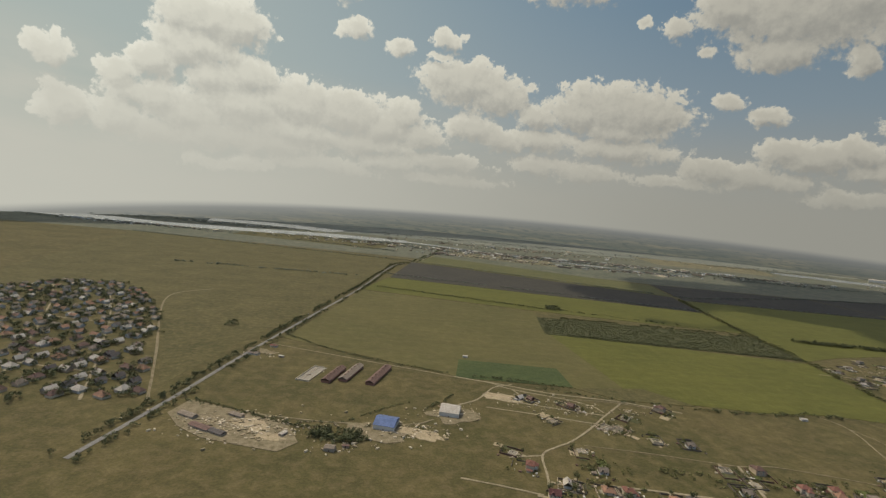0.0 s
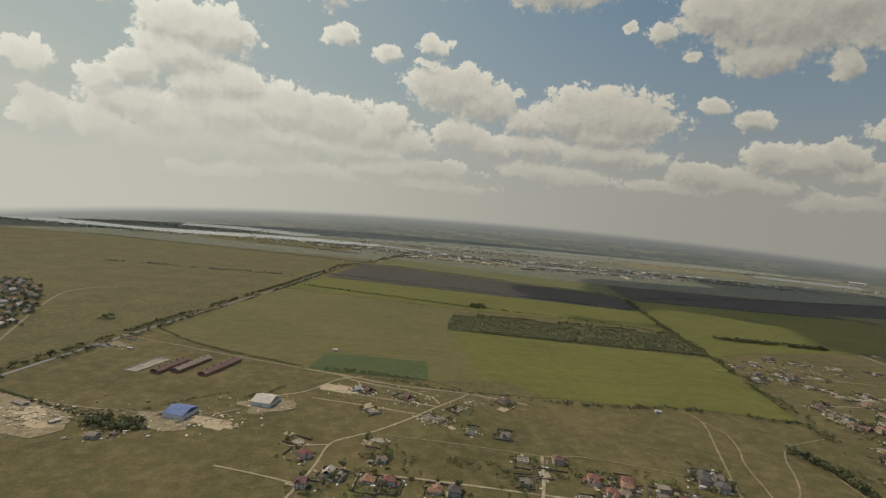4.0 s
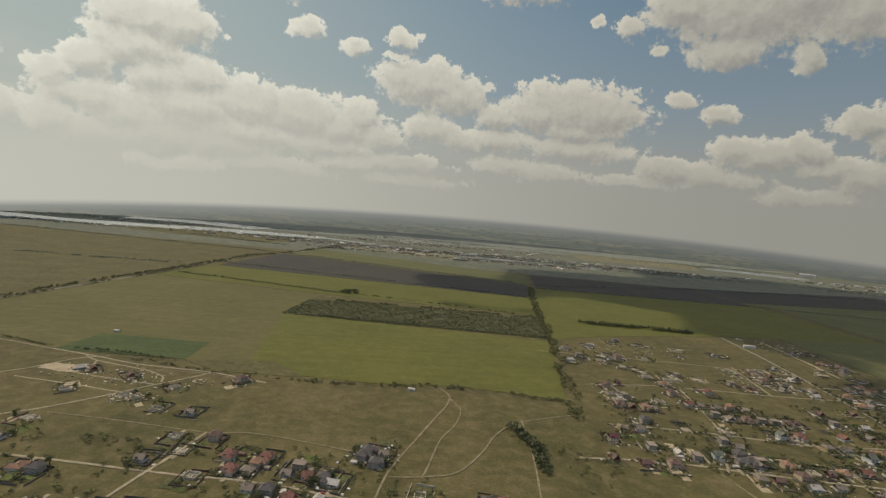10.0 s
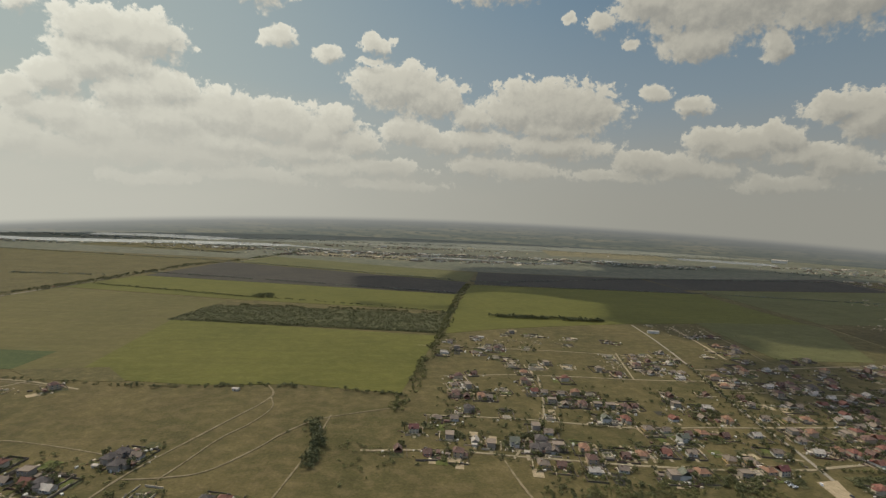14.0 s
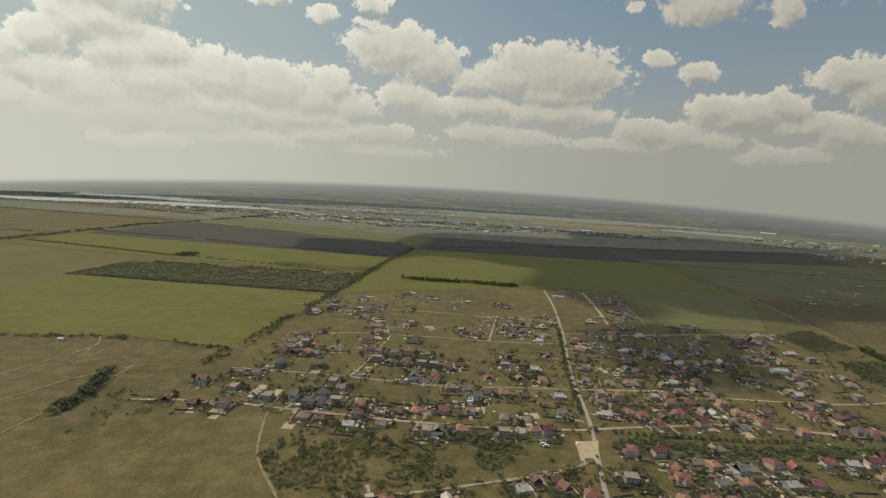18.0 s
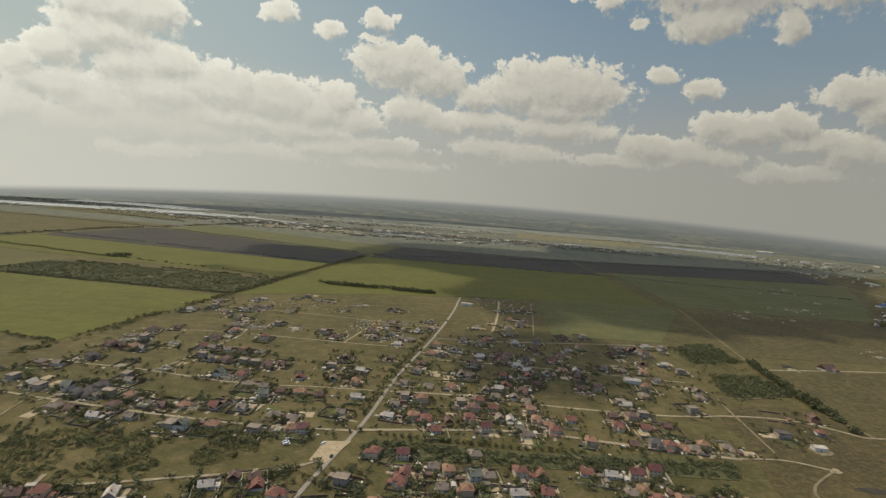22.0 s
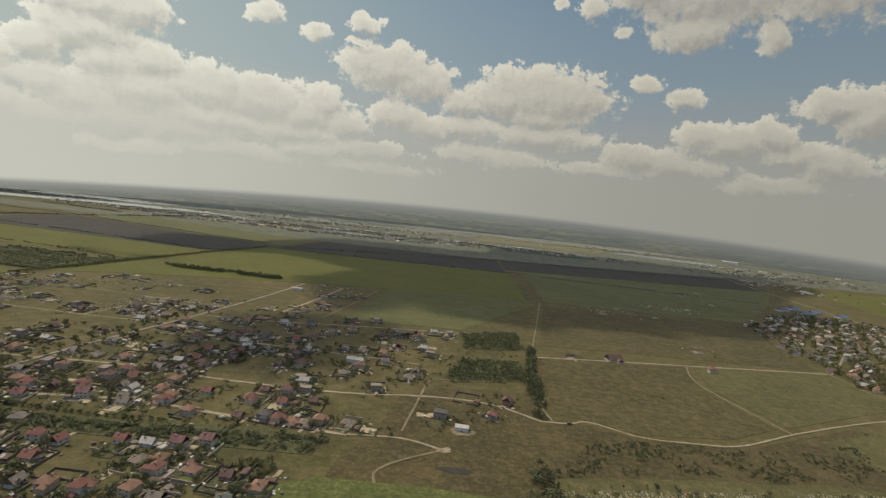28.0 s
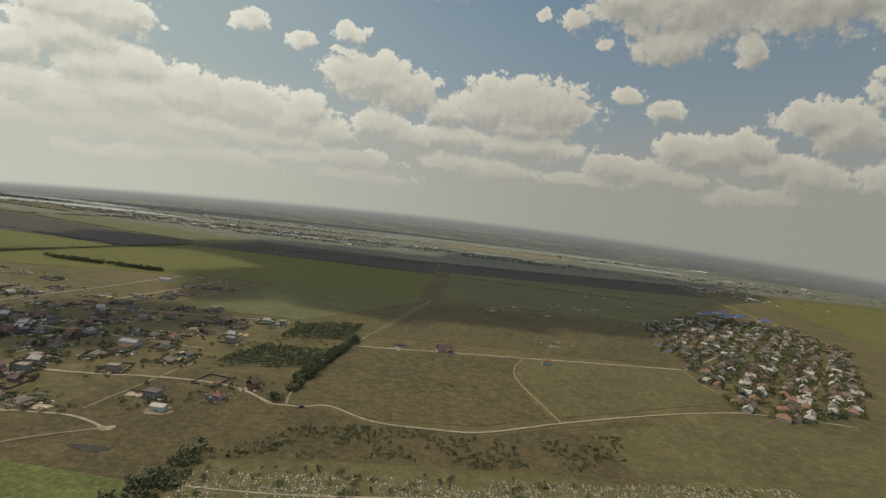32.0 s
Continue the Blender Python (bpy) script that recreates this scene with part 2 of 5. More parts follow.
def child(name, me, parent, label=""):
    ob = new(name, me)
    ob.parent = parent
    return tagged(ob, label) if label else ob


class Build:
    """Gathers boxes and prisms into one mesh."""

    def __init__(self):
        self.v, self.f, self.s = [], [], []

    def quad(self, *pts, slot=0):
        n = len(self.v)
        self.v += [tuple(p) for p in pts]
        self.f.append(tuple(range(n, n + len(pts))))
        self.s.append(slot)

    def box(self, x0, y0, z0, x1, y1, z1, slot=0, turn=0.0, at=(0, 0)):
        c, s = math.cos(turn), math.sin(turn)
        n = len(self.v)
        for z in (z0, z1):
            for x, y in ((x0, y0), (x1, y0), (x1, y1), (x0, y1)):
                self.v.append((at[0] + c * x - s * y, at[1] + s * x + c * y, z))
        for q in ((3, 2, 1, 0), (4, 5, 6, 7), (0, 1, 5, 4), (1, 2, 6, 5), (2, 3, 7, 6), (3, 0, 4, 7)):
            self.f.append(tuple(n + i for i in q))
            self.s.append(slot)

    def mesh(self, name, mats):
        return mesh(name, self.v, self.f, mats, self.s)


def slab(name, outline, top, material, label, kind="structure", base=-0.3, category="field"):
    """A piece of land with an edge, from its corners."""
    b = Build()
    area = sum(a[0] * c[1] - c[0] * a[1] for a, c in zip(outline, outline[1:] + outline[:1]))
    pts = outline if area > 0 else outline[::-1]
    b.quad(*[(x, y, top) for x, y in pts])
    for (ax, ay), (cx, cy) in zip(pts, pts[1:] + pts[:1]):
        b.quad((ax, ay, base), (cx, cy, base), (cx, cy, top), (ax, ay, top))
    return tagged(new(name, b.mesh(name, material)), label, category, kind=kind)


def blob(cx, cy, rx, ry, turn=0.0, seed=0, count=26):
    """An uneven outline round a point."""
    out = []
    for k in range(count):
        a = 2 * math.pi * k / count
        r = 1 + 0.55 * noise.noise((math.cos(a) * 1.7 + seed * 7.1, math.sin(a) * 1.7, seed)) + 0.2 * noise.noise((math.cos(a) * 6, math.sin(a) * 6 + seed, 4.0))
        u, v = rx * r * math.cos(a), ry * r * math.sin(a)
        c, s_ = math.cos(radians(turn)), math.sin(radians(turn))
        out.append((cx + c * u - s_ * v, cy + s_ * u + c * v))
    return out


def along(line, step, start=0.0):
    """Points every step metres along a line, with the direction there."""
    out, left = [], start
    for (ax, ay), (bx, by) in zip(line, line[1:]):
        d = math.hypot(bx - ax, by - ay)
        while left < d:
            k = left / d
            out.append((ax + k * (bx - ax), ay + k * (by - ay), math.atan2(by - ay, bx - ax)))
            left += step
        left -= d
    return out


def smooth(line, step=8.0):
    """A Catmull-Rom curve through the points."""
    pts = [Vector((*p, 0)) for p in line]
    pts = [2 * pts[0] - pts[1]] + pts + [2 * pts[-1] - pts[-2]]
    out = []
    for i in range(1, len(pts) - 2):
        p0, p1, p2, p3 = pts[i - 1 : i + 3]
        n = max(1, int((p2 - p1).length / step))
        for k in range(n):
            t = k / n
            q = 0.5 * (2 * p1 + (p2 - p0) * t + (2 * p0 - 5 * p1 + 4 * p2 - p3) * t * t + (3 * p1 - p0 - 3 * p2 + p3) * t**3)
            out.append((q.x, q.y))
    return out + [tuple(pts[-2][:2])]


Z_ROAD = [0.30]


def road(name, line, width, material, label, ragged=0.32, curve=True, category="road"):
    """A strip of road with uneven edges, a little above the land."""
    Z_ROAD[0] += 0.002
    z, width = Z_ROAD[0], width * {"worn_track": 0.36, "pale_dirt": 0.42}.get(material.name, 0.5)
    foot = 0.15
    line = smooth(line, 3.5) if curve else line
    rng = random.Random(name + str(round(z, 4)))
    b, rows = Build(), []
    for i, (x, y) in enumerate(line):
        ax, ay = line[max(0, i - 1)]
        bx, by = line[min(len(line) - 1, i + 1)]
        d = math.hypot(bx - ax, by - ay) or 1
        nx, ny = -(by - ay) / d, (bx - ax) / d
        l, r = (width / 2 * (1 + ragged * (0.7 * rng.uniform(-1, 1) + 1.3 * noise.noise((x * 0.05, y * 0.05, z + side)))) for side in (0, 9))
        rows.append(((x + nx * l, y + ny * l, z), (x - nx * r, y - ny * r, z), (x + nx * (l + foot), y + ny * (l + foot), z - 0.2), (x - nx * (r + foot), y - ny * (r + foot), z - 0.2)))
    for (a, c, af, cf), (e, g, ef, gf) in zip(rows, rows[1:]):
        b.quad(a, c, g, e)
        b.quad(e, ef, af, a)
        b.quad(c, cf, gf, g)
    return tagged(new(name, b.mesh(name, material)), label, category, kind="structure")


# ---- sky backdrop ----
sky_mat = bpy.data.materials.new("cloudy_sky")
sky_mat.use_nodes = True
sky_mat.node_tree.nodes.clear()


class Sky(Nodes):
    def __init__(self, tree):
        self.tree = tree


# clouds: azimuth, elevation, half width, half height, in degrees
CLOUDS_A = [
    (-35.8, 17.1, 1.5, 1.2), (-27.9, 16.1, 5.6, 2.5), (-31.0, 16.0, 2.3, 1.5), (-25.3, 16.6, 3.4, 2.3), (-21.2, 16.0, 0.8, 0.5), (-30.5, 12.8, 3.2, 2.0),
    (-35.8, 9.5, 1.8, 1.6), (-24.0, 11.9, 4.1, 2.1), (-27.8, 11.3, 3.0, 2.2), (-32.2, 8.3, 3.1, 1.9), (-18.5, 10.0, 6.6, 2.9), (-13.3, 9.9, 6.4, 2.8),
    (-8.9, 9.1, 4.1, 2.3), (-4.3, 8.7, 3.5, 1.7), (-36.0, 6.0, 2.8, 1.8), (-32.8, 5.3, 3.9, 1.6), (-21.0, 5.8, 6.3, 1.7), (-27.1, 5.8, 4.6, 2.0),
    (-16.0, 22.8, 4.6, 1.7), (-13.3, 18.7, 1.9, 1.1), (-7.9, 17.8, 1.7, 1.2), (-2.6, 19.2, 1.8, 0.9), (-3.3, 17.4, 1.9, 0.6), (0.2, 14.9, 6.1, 2.8),
]
CLOUDS_B = [
    (4.0, 14.1, 4.3, 2.6), (-2.2, 15.6, 3.6, 1.6), (1.6, 10.2, 4.0, 1.9), (5.1, 9.3, 3.3, 1.7), (8.9, 12.2, 3.3, 1.7), (17.0, 13.5, 7.7, 3.1),
    (20.6, 13.0, 6.2, 3.0), (13.6, 12.9, 4.3, 2.4), (18.4, 9.1, 7.6, 1.7), (9.9, 6.6, 4.3, 1.3), (15.4, 6.3, 4.3, 1.3), (-2.7, 25.5, 4.6, 1.5),
    (10.4, 26.2, 7.9, 2.5), (14.3, 26.8, 9.1, 2.0), (19.6, 22.5, 0.9, 0.6), (22.8, 21.9, 1.8, 1.1), (26.5, 19.8, 0.8, 0.6), (34.8, 22.9, 10.5, 3.9),
    (33.0, 19.4, 4.2, 2.3), (38.7, 23.5, 7.2, 3.1), (43.3, 21.7, 5.5, 3.3), (39.8, 18.3, 1.4, 1.8), (46.3, 21.7, 3.4, 3.5), (28.3, 23.6, 4.5, 2.6),
]
CLOUDS_C = [
    (29.3, 14.4, 1.4, 1.1), (32.9, 13.1, 2.4, 0.9), (24.9, 14.6, 1.1, 0.6), (37.4, 9.0, 5.9, 1.8), (40.8, 9.7, 2.6, 1.5), (34.9, 9.7, 2.9, 1.5),
    (45.3, 7.2, 3.2, 1.6), (28.4, 7.7, 3.6, 1.3), (32.5, 6.6, 5.9, 1.4), (45.8, 12.1, 4.1, 1.6), (47.8, 10.9, 3.0, 2.1), (-2.2, 6.0, 6.4, 1.4),
    (-8.0, 5.4, 5.5, 1.4), (-15.3, 4.1, 7.6, 1.3), (24.9, 6.0, 5.2, 1.0), (41.1, 5.2, 5.5, 1.0), (-1.3, 4.0, 7.2, 1.0), (-25.0, 3.1, 5.4, 1.1),
    (51.0, 7.2, 2.6, 1.5), (51.9, 14.0, 3.2, 2.0), (52.1, 20.0, 4.3, 2.8), (-39.8, 6.2, 2.1, 2.1), (-40.6, 10.4, 1.7, 1.4),
]
CLOUDS_D = [
    (-29.0, 13.6, 5.0, 2.0), (-33.1, 11.5, 2.4, 2.1), (-24.4, 9.0, 6.0, 2.8), (-29.9, 7.2, 4.9, 2.1), (-10.6, 7.1, 7.4, 1.5), (-7.0, 10.7, 2.9, 1.7),
    (9.7, 9.6, 5.3, 1.6), (29.6, 7.2, 5.1, 1.2), (-35.0, 8.3, 2.3, 1.4), (-19.0, 7.2, 7.3, 2.0), (42.7, 8.0, 3.9, 1.2), (18.2, 11.3, 5.7, 1.9),
]
group = bpy.data.node_groups.new("cloud_density", "ShaderNodeTree")
group.interface.new_socket("Where", in_out="INPUT", socket_type="NodeSocketVector")
group.interface.new_socket("Density", in_out="OUTPUT", socket_type="NodeSocketFloat")
group.interface.new_socket("Heap", in_out="OUTPUT", socket_type="NodeSocketFloat")
g = Sky(group)
gin, gout = g.add("NodeGroupInput"), g.add("NodeGroupOutput")
warp = g.add("ShaderNodeTexNoise", gin.outputs[0])
warp.inputs["Scale"].default_value, warp.inputs["Detail"].default_value = 0.42, 3.0
shift = g.add("ShaderNodeVectorMath", warp.outputs["Color"], (0.5, 0.5, 0.5), op="SUBTRACT").outputs[0]
shift = g.add("ShaderNodeVectorMath", shift, (2.4, 1.5, 0.0), op="MULTIPLY").outputs[0]
where = g.add("ShaderNodeVectorMath", gin.outputs[0], shift, op="ADD").outputs[0]
density = None
for az, el, w, h in CLOUDS_A + CLOUDS_B + CLOUDS_C + CLOUDS_D:
    off = g.add("ShaderNodeVectorMath", where, (az, el, 0), op="SUBTRACT").outputs[0]
    off = g.add("ShaderNodeVectorMath", off, (1 / w, 1 / h, 0), op="MULTIPLY").outputs[0]
    far = g.add("ShaderNodeVectorMath", off, op="LENGTH").outputs["Value"]
    inside = g.math("SUBTRACT", 1.0, far)
    inside = g.math("MULTIPLY", inside, min(1.0, 0.35 + 0.28 * h))
    if density is None:
        density = inside
    else:
        node = g.tree.nodes.new("ShaderNodeMath")
        node.operation = "SMOOTH_MAX"
        node.inputs[2].default_value = 0.2
        g.tree.links.new(density, node.inputs[0])
        g.tree.links.new(inside, node.inputs[1])
        density = node.outputs[0]
# rounded heaps: soft cells at two scales, with fine puffs on them
cells = g.add("ShaderNodeTexVoronoi", where)
cells.feature = "SMOOTH_F1"
cells.inputs["Scale"].default_value, cells.inputs["Detail"].default_value, cells.inputs["Smoothness"].default_value = 0.62, 0.0, 0.35
knobs = g.add("ShaderNodeTexVoronoi", where)
knobs.feature = "SMOOTH_F1"
knobs.inputs["Scale"].default_value, knobs.inputs["Detail"].default_value, knobs.inputs["Smoothness"].default_value = 1.9, 1.0, 0.4
puffs = g.add("ShaderNodeTexNoise", gin.outputs[0])
puffs.inputs["Scale"].default_value, puffs.inputs["Detail"].default_value, puffs.inputs["Roughness"].default_value = 1.6, 6.0, 0.58
billow = g.math("ADD", g.math("MULTIPLY", g.math("SUBTRACT", puffs.outputs["Fac"], 0.5), 0.72), g.math("MULTIPLY", g.math("SUBTRACT", 0.50, cells.outputs["Distance"]), 0.50))
billow = g.math("ADD", billow, g.math("MULTIPLY", g.math("SUBTRACT", 0.42, knobs.outputs["Distance"]), 0.20))
heap = g.math("MAXIMUM", g.math("ADD", density, 0.13), -1.0)
density = g.math("ADD", heap, billow)
group.links.new(density, gout.inputs[0])
group.links.new(heap, gout.inputs[1])

s = Sky(sky_mat.node_tree)
pos = s.add("ShaderNodeVectorMath", s.add("ShaderNodeNewGeometry").outputs["Position"], MID, op="SUBTRACT").outputs[0]
xyz = s.add("ShaderNodeSeparateXYZ", pos)
flat = s.math("SQRT", s.math("ADD", s.math("MULTIPLY", xyz.outputs[0], xyz.outputs[0]), s.math("MULTIPLY", xyz.outputs[1], xyz.outputs[1])))
az = s.math("DEGREES", s.math("ARCTAN2", xyz.outputs[0], xyz.outputs[1]))
el = s.math("DEGREES", s.math("ARCTAN2", xyz.outputs[2], flat))
here = s.add("ShaderNodeCombineXYZ", az, el, 0.0).outputs[0]


def density_at(vector):
    node = s.tree.nodes.new("ShaderNodeGroup")
    node.node_tree = group
    s.tree.links.new(vector, node.inputs[0])
    return node.outputs[0], node.outputs[1]


def span(value, lo, hi):
    node = s.add("ShaderNodeMapRange", value)
    node.interpolation_type = "SMOOTHSTEP"
    node.inputs[1].default_value, node.inputs[2].default_value = lo, hi
    return node.outputs[0]


d0, h0 = density_at(here)
d1, h1 = density_at(s.add("ShaderNodeVectorMath", here, (-0.45, 0.9, 0), op="ADD").outputs[0])
blue = s.ramp(s.math("DIVIDE", el, 32.0), (0.0, (0.37, 0.35, 0.295)), (0.22, (0.33, 0.345, 0.325)), (0.45, (0.235, 0.300, 0.345)), (0.75, (0.165, 0.245, 0.320)), (1.0, (0.140, 0.220, 0.310)))
glow = span(az, 30.0, -50.0)
blue = s.mix(s.math("MULTIPLY", glow, 0.75), blue, (0.43, 0.48, 0.43))

grain = s.add("ShaderNodeTexNoise", here)
grain.inputs["Scale"].default_value, grain.inputs["Detail"].default_value, grain.inputs["Roughness"].default_value = 1.3, 7.0, 0.62
thick = span(s.math("ADD", h0, s.math("MULTIPLY", d0, 0.5)), 0.25, 1.3)
relief = s.math("ADD", s.math("MULTIPLY", s.math("SUBTRACT", h0, h1), 0.62), s.math("MULTIPLY", s.math("SUBTRACT", d0, d1), 0.95))
relief = s.math("ADD", relief, s.math("MULTIPLY", s.math("SUBTRACT", grain.outputs["Fac"], 0.5), 0.75))
lit = span(relief, -0.75, 0.72)
cover = s.math("MINIMUM", s.math("DIVIDE", s.math("MAXIMUM", s.math("ADD", d0, 0.04), 0.0), s.math("ADD", 0.17, s.math("MULTIPLY", s.math("SUBTRACT", 1.0, lit), 0.34))), 1.0)
cover = span(cover, 0.0, 1.0)
rim = s.math("MULTIPLY", s.math("MULTIPLY", lit, span(d0, 0.55, 0.08)), 0.55)
bright = s.mix(glow, (0.575, 0.547, 0.455), (0.715, 0.70, 0.595))
body = s.mix(glow, (0.330, 0.322, 0.285), (0.46, 0.455, 0.40))
cloud = s.mix(lit, body, bright)
cloud = s.mix(s.math("MULTIPLY", thick, 0.40), cloud, s.mix(0.35, body, bright))
cloud = s.mix(rim, cloud, s.mix(glow, (0.70, 0.67, 0.56), (0.84, 0.83, 0.72)))
sky_col = s.mix(s.math("MULTIPLY", cover, 0.95), blue, cloud)
veil = s.add("ShaderNodeTexNoise", s.add("ShaderNodeVectorMath", here, (0.10, 0.30, 1.0), op="MULTIPLY").outputs[0])
veil.inputs["Scale"].default_value, veil.inputs["Detail"].default_value = 1.0, 5.0
thin = s.math("MULTIPLY", span(veil.outputs["Fac"], 0.34, 0.66), s.math("MULTIPLY", span(el, 15.0, 6.0), span(az, 45.0, -12.0)))
sky_col = s.mix(s.math("MULTIPLY", thin, 0.65), sky_col, s.mix(glow, (0.40, 0.385, 0.335), (0.53, 0.52, 0.45)))
haze = span(el, 11.5, 0.0)
sky_col = s.mix(s.math("MULTIPLY", haze, 0.93), sky_col, s.mix(glow, (0.352, 0.348, 0.304), (0.515, 0.508, 0.440)))
# the sky and the far land are both painted duller away from the sun
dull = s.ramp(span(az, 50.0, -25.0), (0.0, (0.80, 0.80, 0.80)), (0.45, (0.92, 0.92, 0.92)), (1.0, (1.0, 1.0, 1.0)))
landband = s.add("ShaderNodeTexNoise", s.add("ShaderNodeVectorMath", here, (0.16, 2.6, 1.0), op="MULTIPLY").outputs[0])
landband.inputs["Scale"].default_value, landband.inputs["Detail"].default_value = 1.0, 6.0
copses = s.add("ShaderNodeTexNoise", s.add("ShaderNodeVectorMath", here, (0.9, 7.0, 1.0), op="MULTIPLY").outputs[0])
copses.inputs["Scale"].default_value, copses.inputs["Detail"].default_value = 1.0, 4.0
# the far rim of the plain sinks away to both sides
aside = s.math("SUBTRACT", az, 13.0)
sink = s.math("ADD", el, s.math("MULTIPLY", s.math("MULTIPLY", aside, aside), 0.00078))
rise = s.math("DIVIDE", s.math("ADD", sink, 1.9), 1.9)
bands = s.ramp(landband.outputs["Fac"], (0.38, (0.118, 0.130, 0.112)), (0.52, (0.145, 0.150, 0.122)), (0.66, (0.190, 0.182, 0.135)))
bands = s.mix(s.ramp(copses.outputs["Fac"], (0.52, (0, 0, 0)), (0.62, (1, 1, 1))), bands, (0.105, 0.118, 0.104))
# aerial haze painted into the land: paler towards the rim and the sun side
far_land_hazed = s.mix(s.math("POWER", s.math("MINIMUM", s.math("MAXIMUM", rise, 0.0), 1.0), 1.6), bands, s.mix(glow, (0.215, 0.222, 0.212), (0.285, 0.290, 0.268)))
final = s.mix(span(sink, -0.25, 0.45), far_land_hazed, sky_col)
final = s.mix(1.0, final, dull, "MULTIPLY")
emit = s.add("ShaderNodeEmission", final, 1.0)
out = s.add("ShaderNodeOutputMaterial", emit.outputs[0])

b = Build()
cols = [radians(-80 + 4 * i) for i in range(41)]
# glowing, haze-painted distant land rises gently to the far rim of the plain, then the dome of the open sky
def dome(a, e):
    """A point of the dome; it is lower towards the sun."""
    e = radians(min(e, 33.0 + min(0.0, math.degrees(a) + 5) * 0.18))
    return (MID[0] + FAR[a > 0] * math.sin(a) * math.cos(e), MID[1] + FAR[2] * math.cos(a) * math.cos(e), MID[2] + FAR[2] * math.sin(e))


def rim(a, k, z):
    return (MID[0] + k * FAR[a > 0] * math.sin(a), MID[1] + k * FAR[2] * math.cos(a), z)


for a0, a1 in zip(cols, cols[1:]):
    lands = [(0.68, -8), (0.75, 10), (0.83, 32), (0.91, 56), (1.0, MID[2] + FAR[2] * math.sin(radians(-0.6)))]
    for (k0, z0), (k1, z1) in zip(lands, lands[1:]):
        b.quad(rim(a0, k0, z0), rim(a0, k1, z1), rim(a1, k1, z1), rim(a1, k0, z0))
    rings = (-0.6, 0, 2, 5, 9, 13, 17, 21, 25, 29, 33)
    for e0, e1 in zip(rings, rings[1:]):
        if dome(a0, e0) != dome(a0, e1):
            b.quad(dome(a0, e0), dome(a0, e1), dome(a1, e1), dome(a1, e0))
tagged(new("backdrop", b.mesh("backdrop", sky_mat)), "hazy blue summer sky with heaped white clouds over painted hazy far land", "sky", kind="structure")

# ---- clouds overhead that shade the land ----
WHITE = plain("cloud_white", (0.8, 0.8, 0.8), 1.0)


def cloud_over(x, y, rx, ry, turn=0.0, seed=0, high=2600.0):
    """A heaped cloud high up, whose shade falls on the land round (x, y)."""
    cx, cy = x + SUN_WAY.x / SUN_WAY.z * high, y + SUN_WAY.y / SUN_WAY.z * high
    rng = random.Random(seed)
    bm = bmesh.new()
    for k in range(55):
        a, r = rng.uniform(0, 6.283), math.sqrt(rng.random()) * 0.66
        u, v = r * math.cos(a) * rx, r * math.sin(a) * ry
        if k < 11:
            u, v = ((k / 5 - 1) * rx * 0.62, 0) if rx > ry else (0, (k / 5 - 1) * ry * 0.62)
        c, s_ = math.cos(radians(turn)), math.sin(radians(turn))
        size = min(rx, ry) * rng.uniform(0.30, 0.52)
        m = Matrix.Translation((cx + c * u - s_ * v, cy + s_ * u + c * v, high + rng.uniform(0, 40))) @ Matrix.Diagonal((size, size, size * 0.5, 1))
        bmesh.ops.create_icosphere(bm, subdivisions=3, radius=1.0, matrix=m)
    for v in bm.verts:
        v.co += v.normal * noise.noise(v.co * 0.02) * 22
    me = bpy.data.meshes.new("cloud")
    bm.to_mesh(me)
    bm.free()
    me.materials.append(WHITE)
    return tagged(new("cloud", me), "heaped white summer cloud drifting above the fields", "cloud", "clouds above the fields", "stuff")


for n, (x, y, rx, ry, turn) in enumerate(((1297, 843, 430, 230, -4), (982, 1127, 360, 300, -10), (1190, 575, 120, 66, 5), (1360, 639, 130, 85, 25), (890, 596, 58, 120, 10), (874, 394, 95, 82, 30),
                                          (1632, 1379, 480, 420, 0), (503, 753, 105, 16, -8), (1543, 1006, 220, 180, 30), (945, 747, 120, 90, 0), (1089, 584, 170, 70, -8), (1329, 639, 150, 75, 0), (1522, 811, 150, 150, 10), (821, 1090, 240, 170, -10), (993, 1329, 450, 130, -6), (983, 662, 170, 95, -4), (1178, 666, 190, 100, 0), (893, 672, 80, 80, 0), (1520, 1520, 330, 110, -6), (1324, 1241, 560, 260, -6), (1060, 951, 330, 150, -6), (545, 1020, 170, 120, -12))):
    cloud_over(x, y, rx, ry, turn, n)

# ---- land ----
ground = Build()
ground.quad((-9000, -6000, 0), (10000, -6000, 0), (10000, 12000, 0), (-9000, 12000, 0))
tagged(new("ground", ground.mesh("ground", STEPPE)), "dry olive-brown steppe grassland", "ground", kind="structure")

HIGHWAY = [(-160, 262), (-144, 341), (-121, 475), (-86, 655), (-48, 850), (10, 1220), (70, 1345), (125, 1558), (190, 1800)]
TREELINE = [(484, 325), (491, 352), (521, 461), (552, 580), (580, 715), (618, 870), (660, 1021)]
EDGE = [(67, 427), (137, 407), (209, 386), (282, 375), (335, 374), (403, 377), (449, 366), (489, 357)]

slab("field", [(-42, 830), (126, 786), (240, 752), (218, 612), (228, 398), (172, 415), (68, 425), (-104, 512)], 0.16, STUBBLE, "broad olive field of mown stubble")
slab("field", [(218, 612), (540, 550), (489, 360), (406, 381), (335, 378), (284, 386), (228, 396)], 0.20, CROP, "broad green field of young crop")
slab("field", [(78, 476), (178, 466), (176, 414), (68, 422)], 0.24, SOWN, "small freshly sown dark green plot")
slab("field", [(176, 412), (246, 421), (278, 384), (209, 389)], 0.23, MEADOW, "brown fallow corner beside the crop")
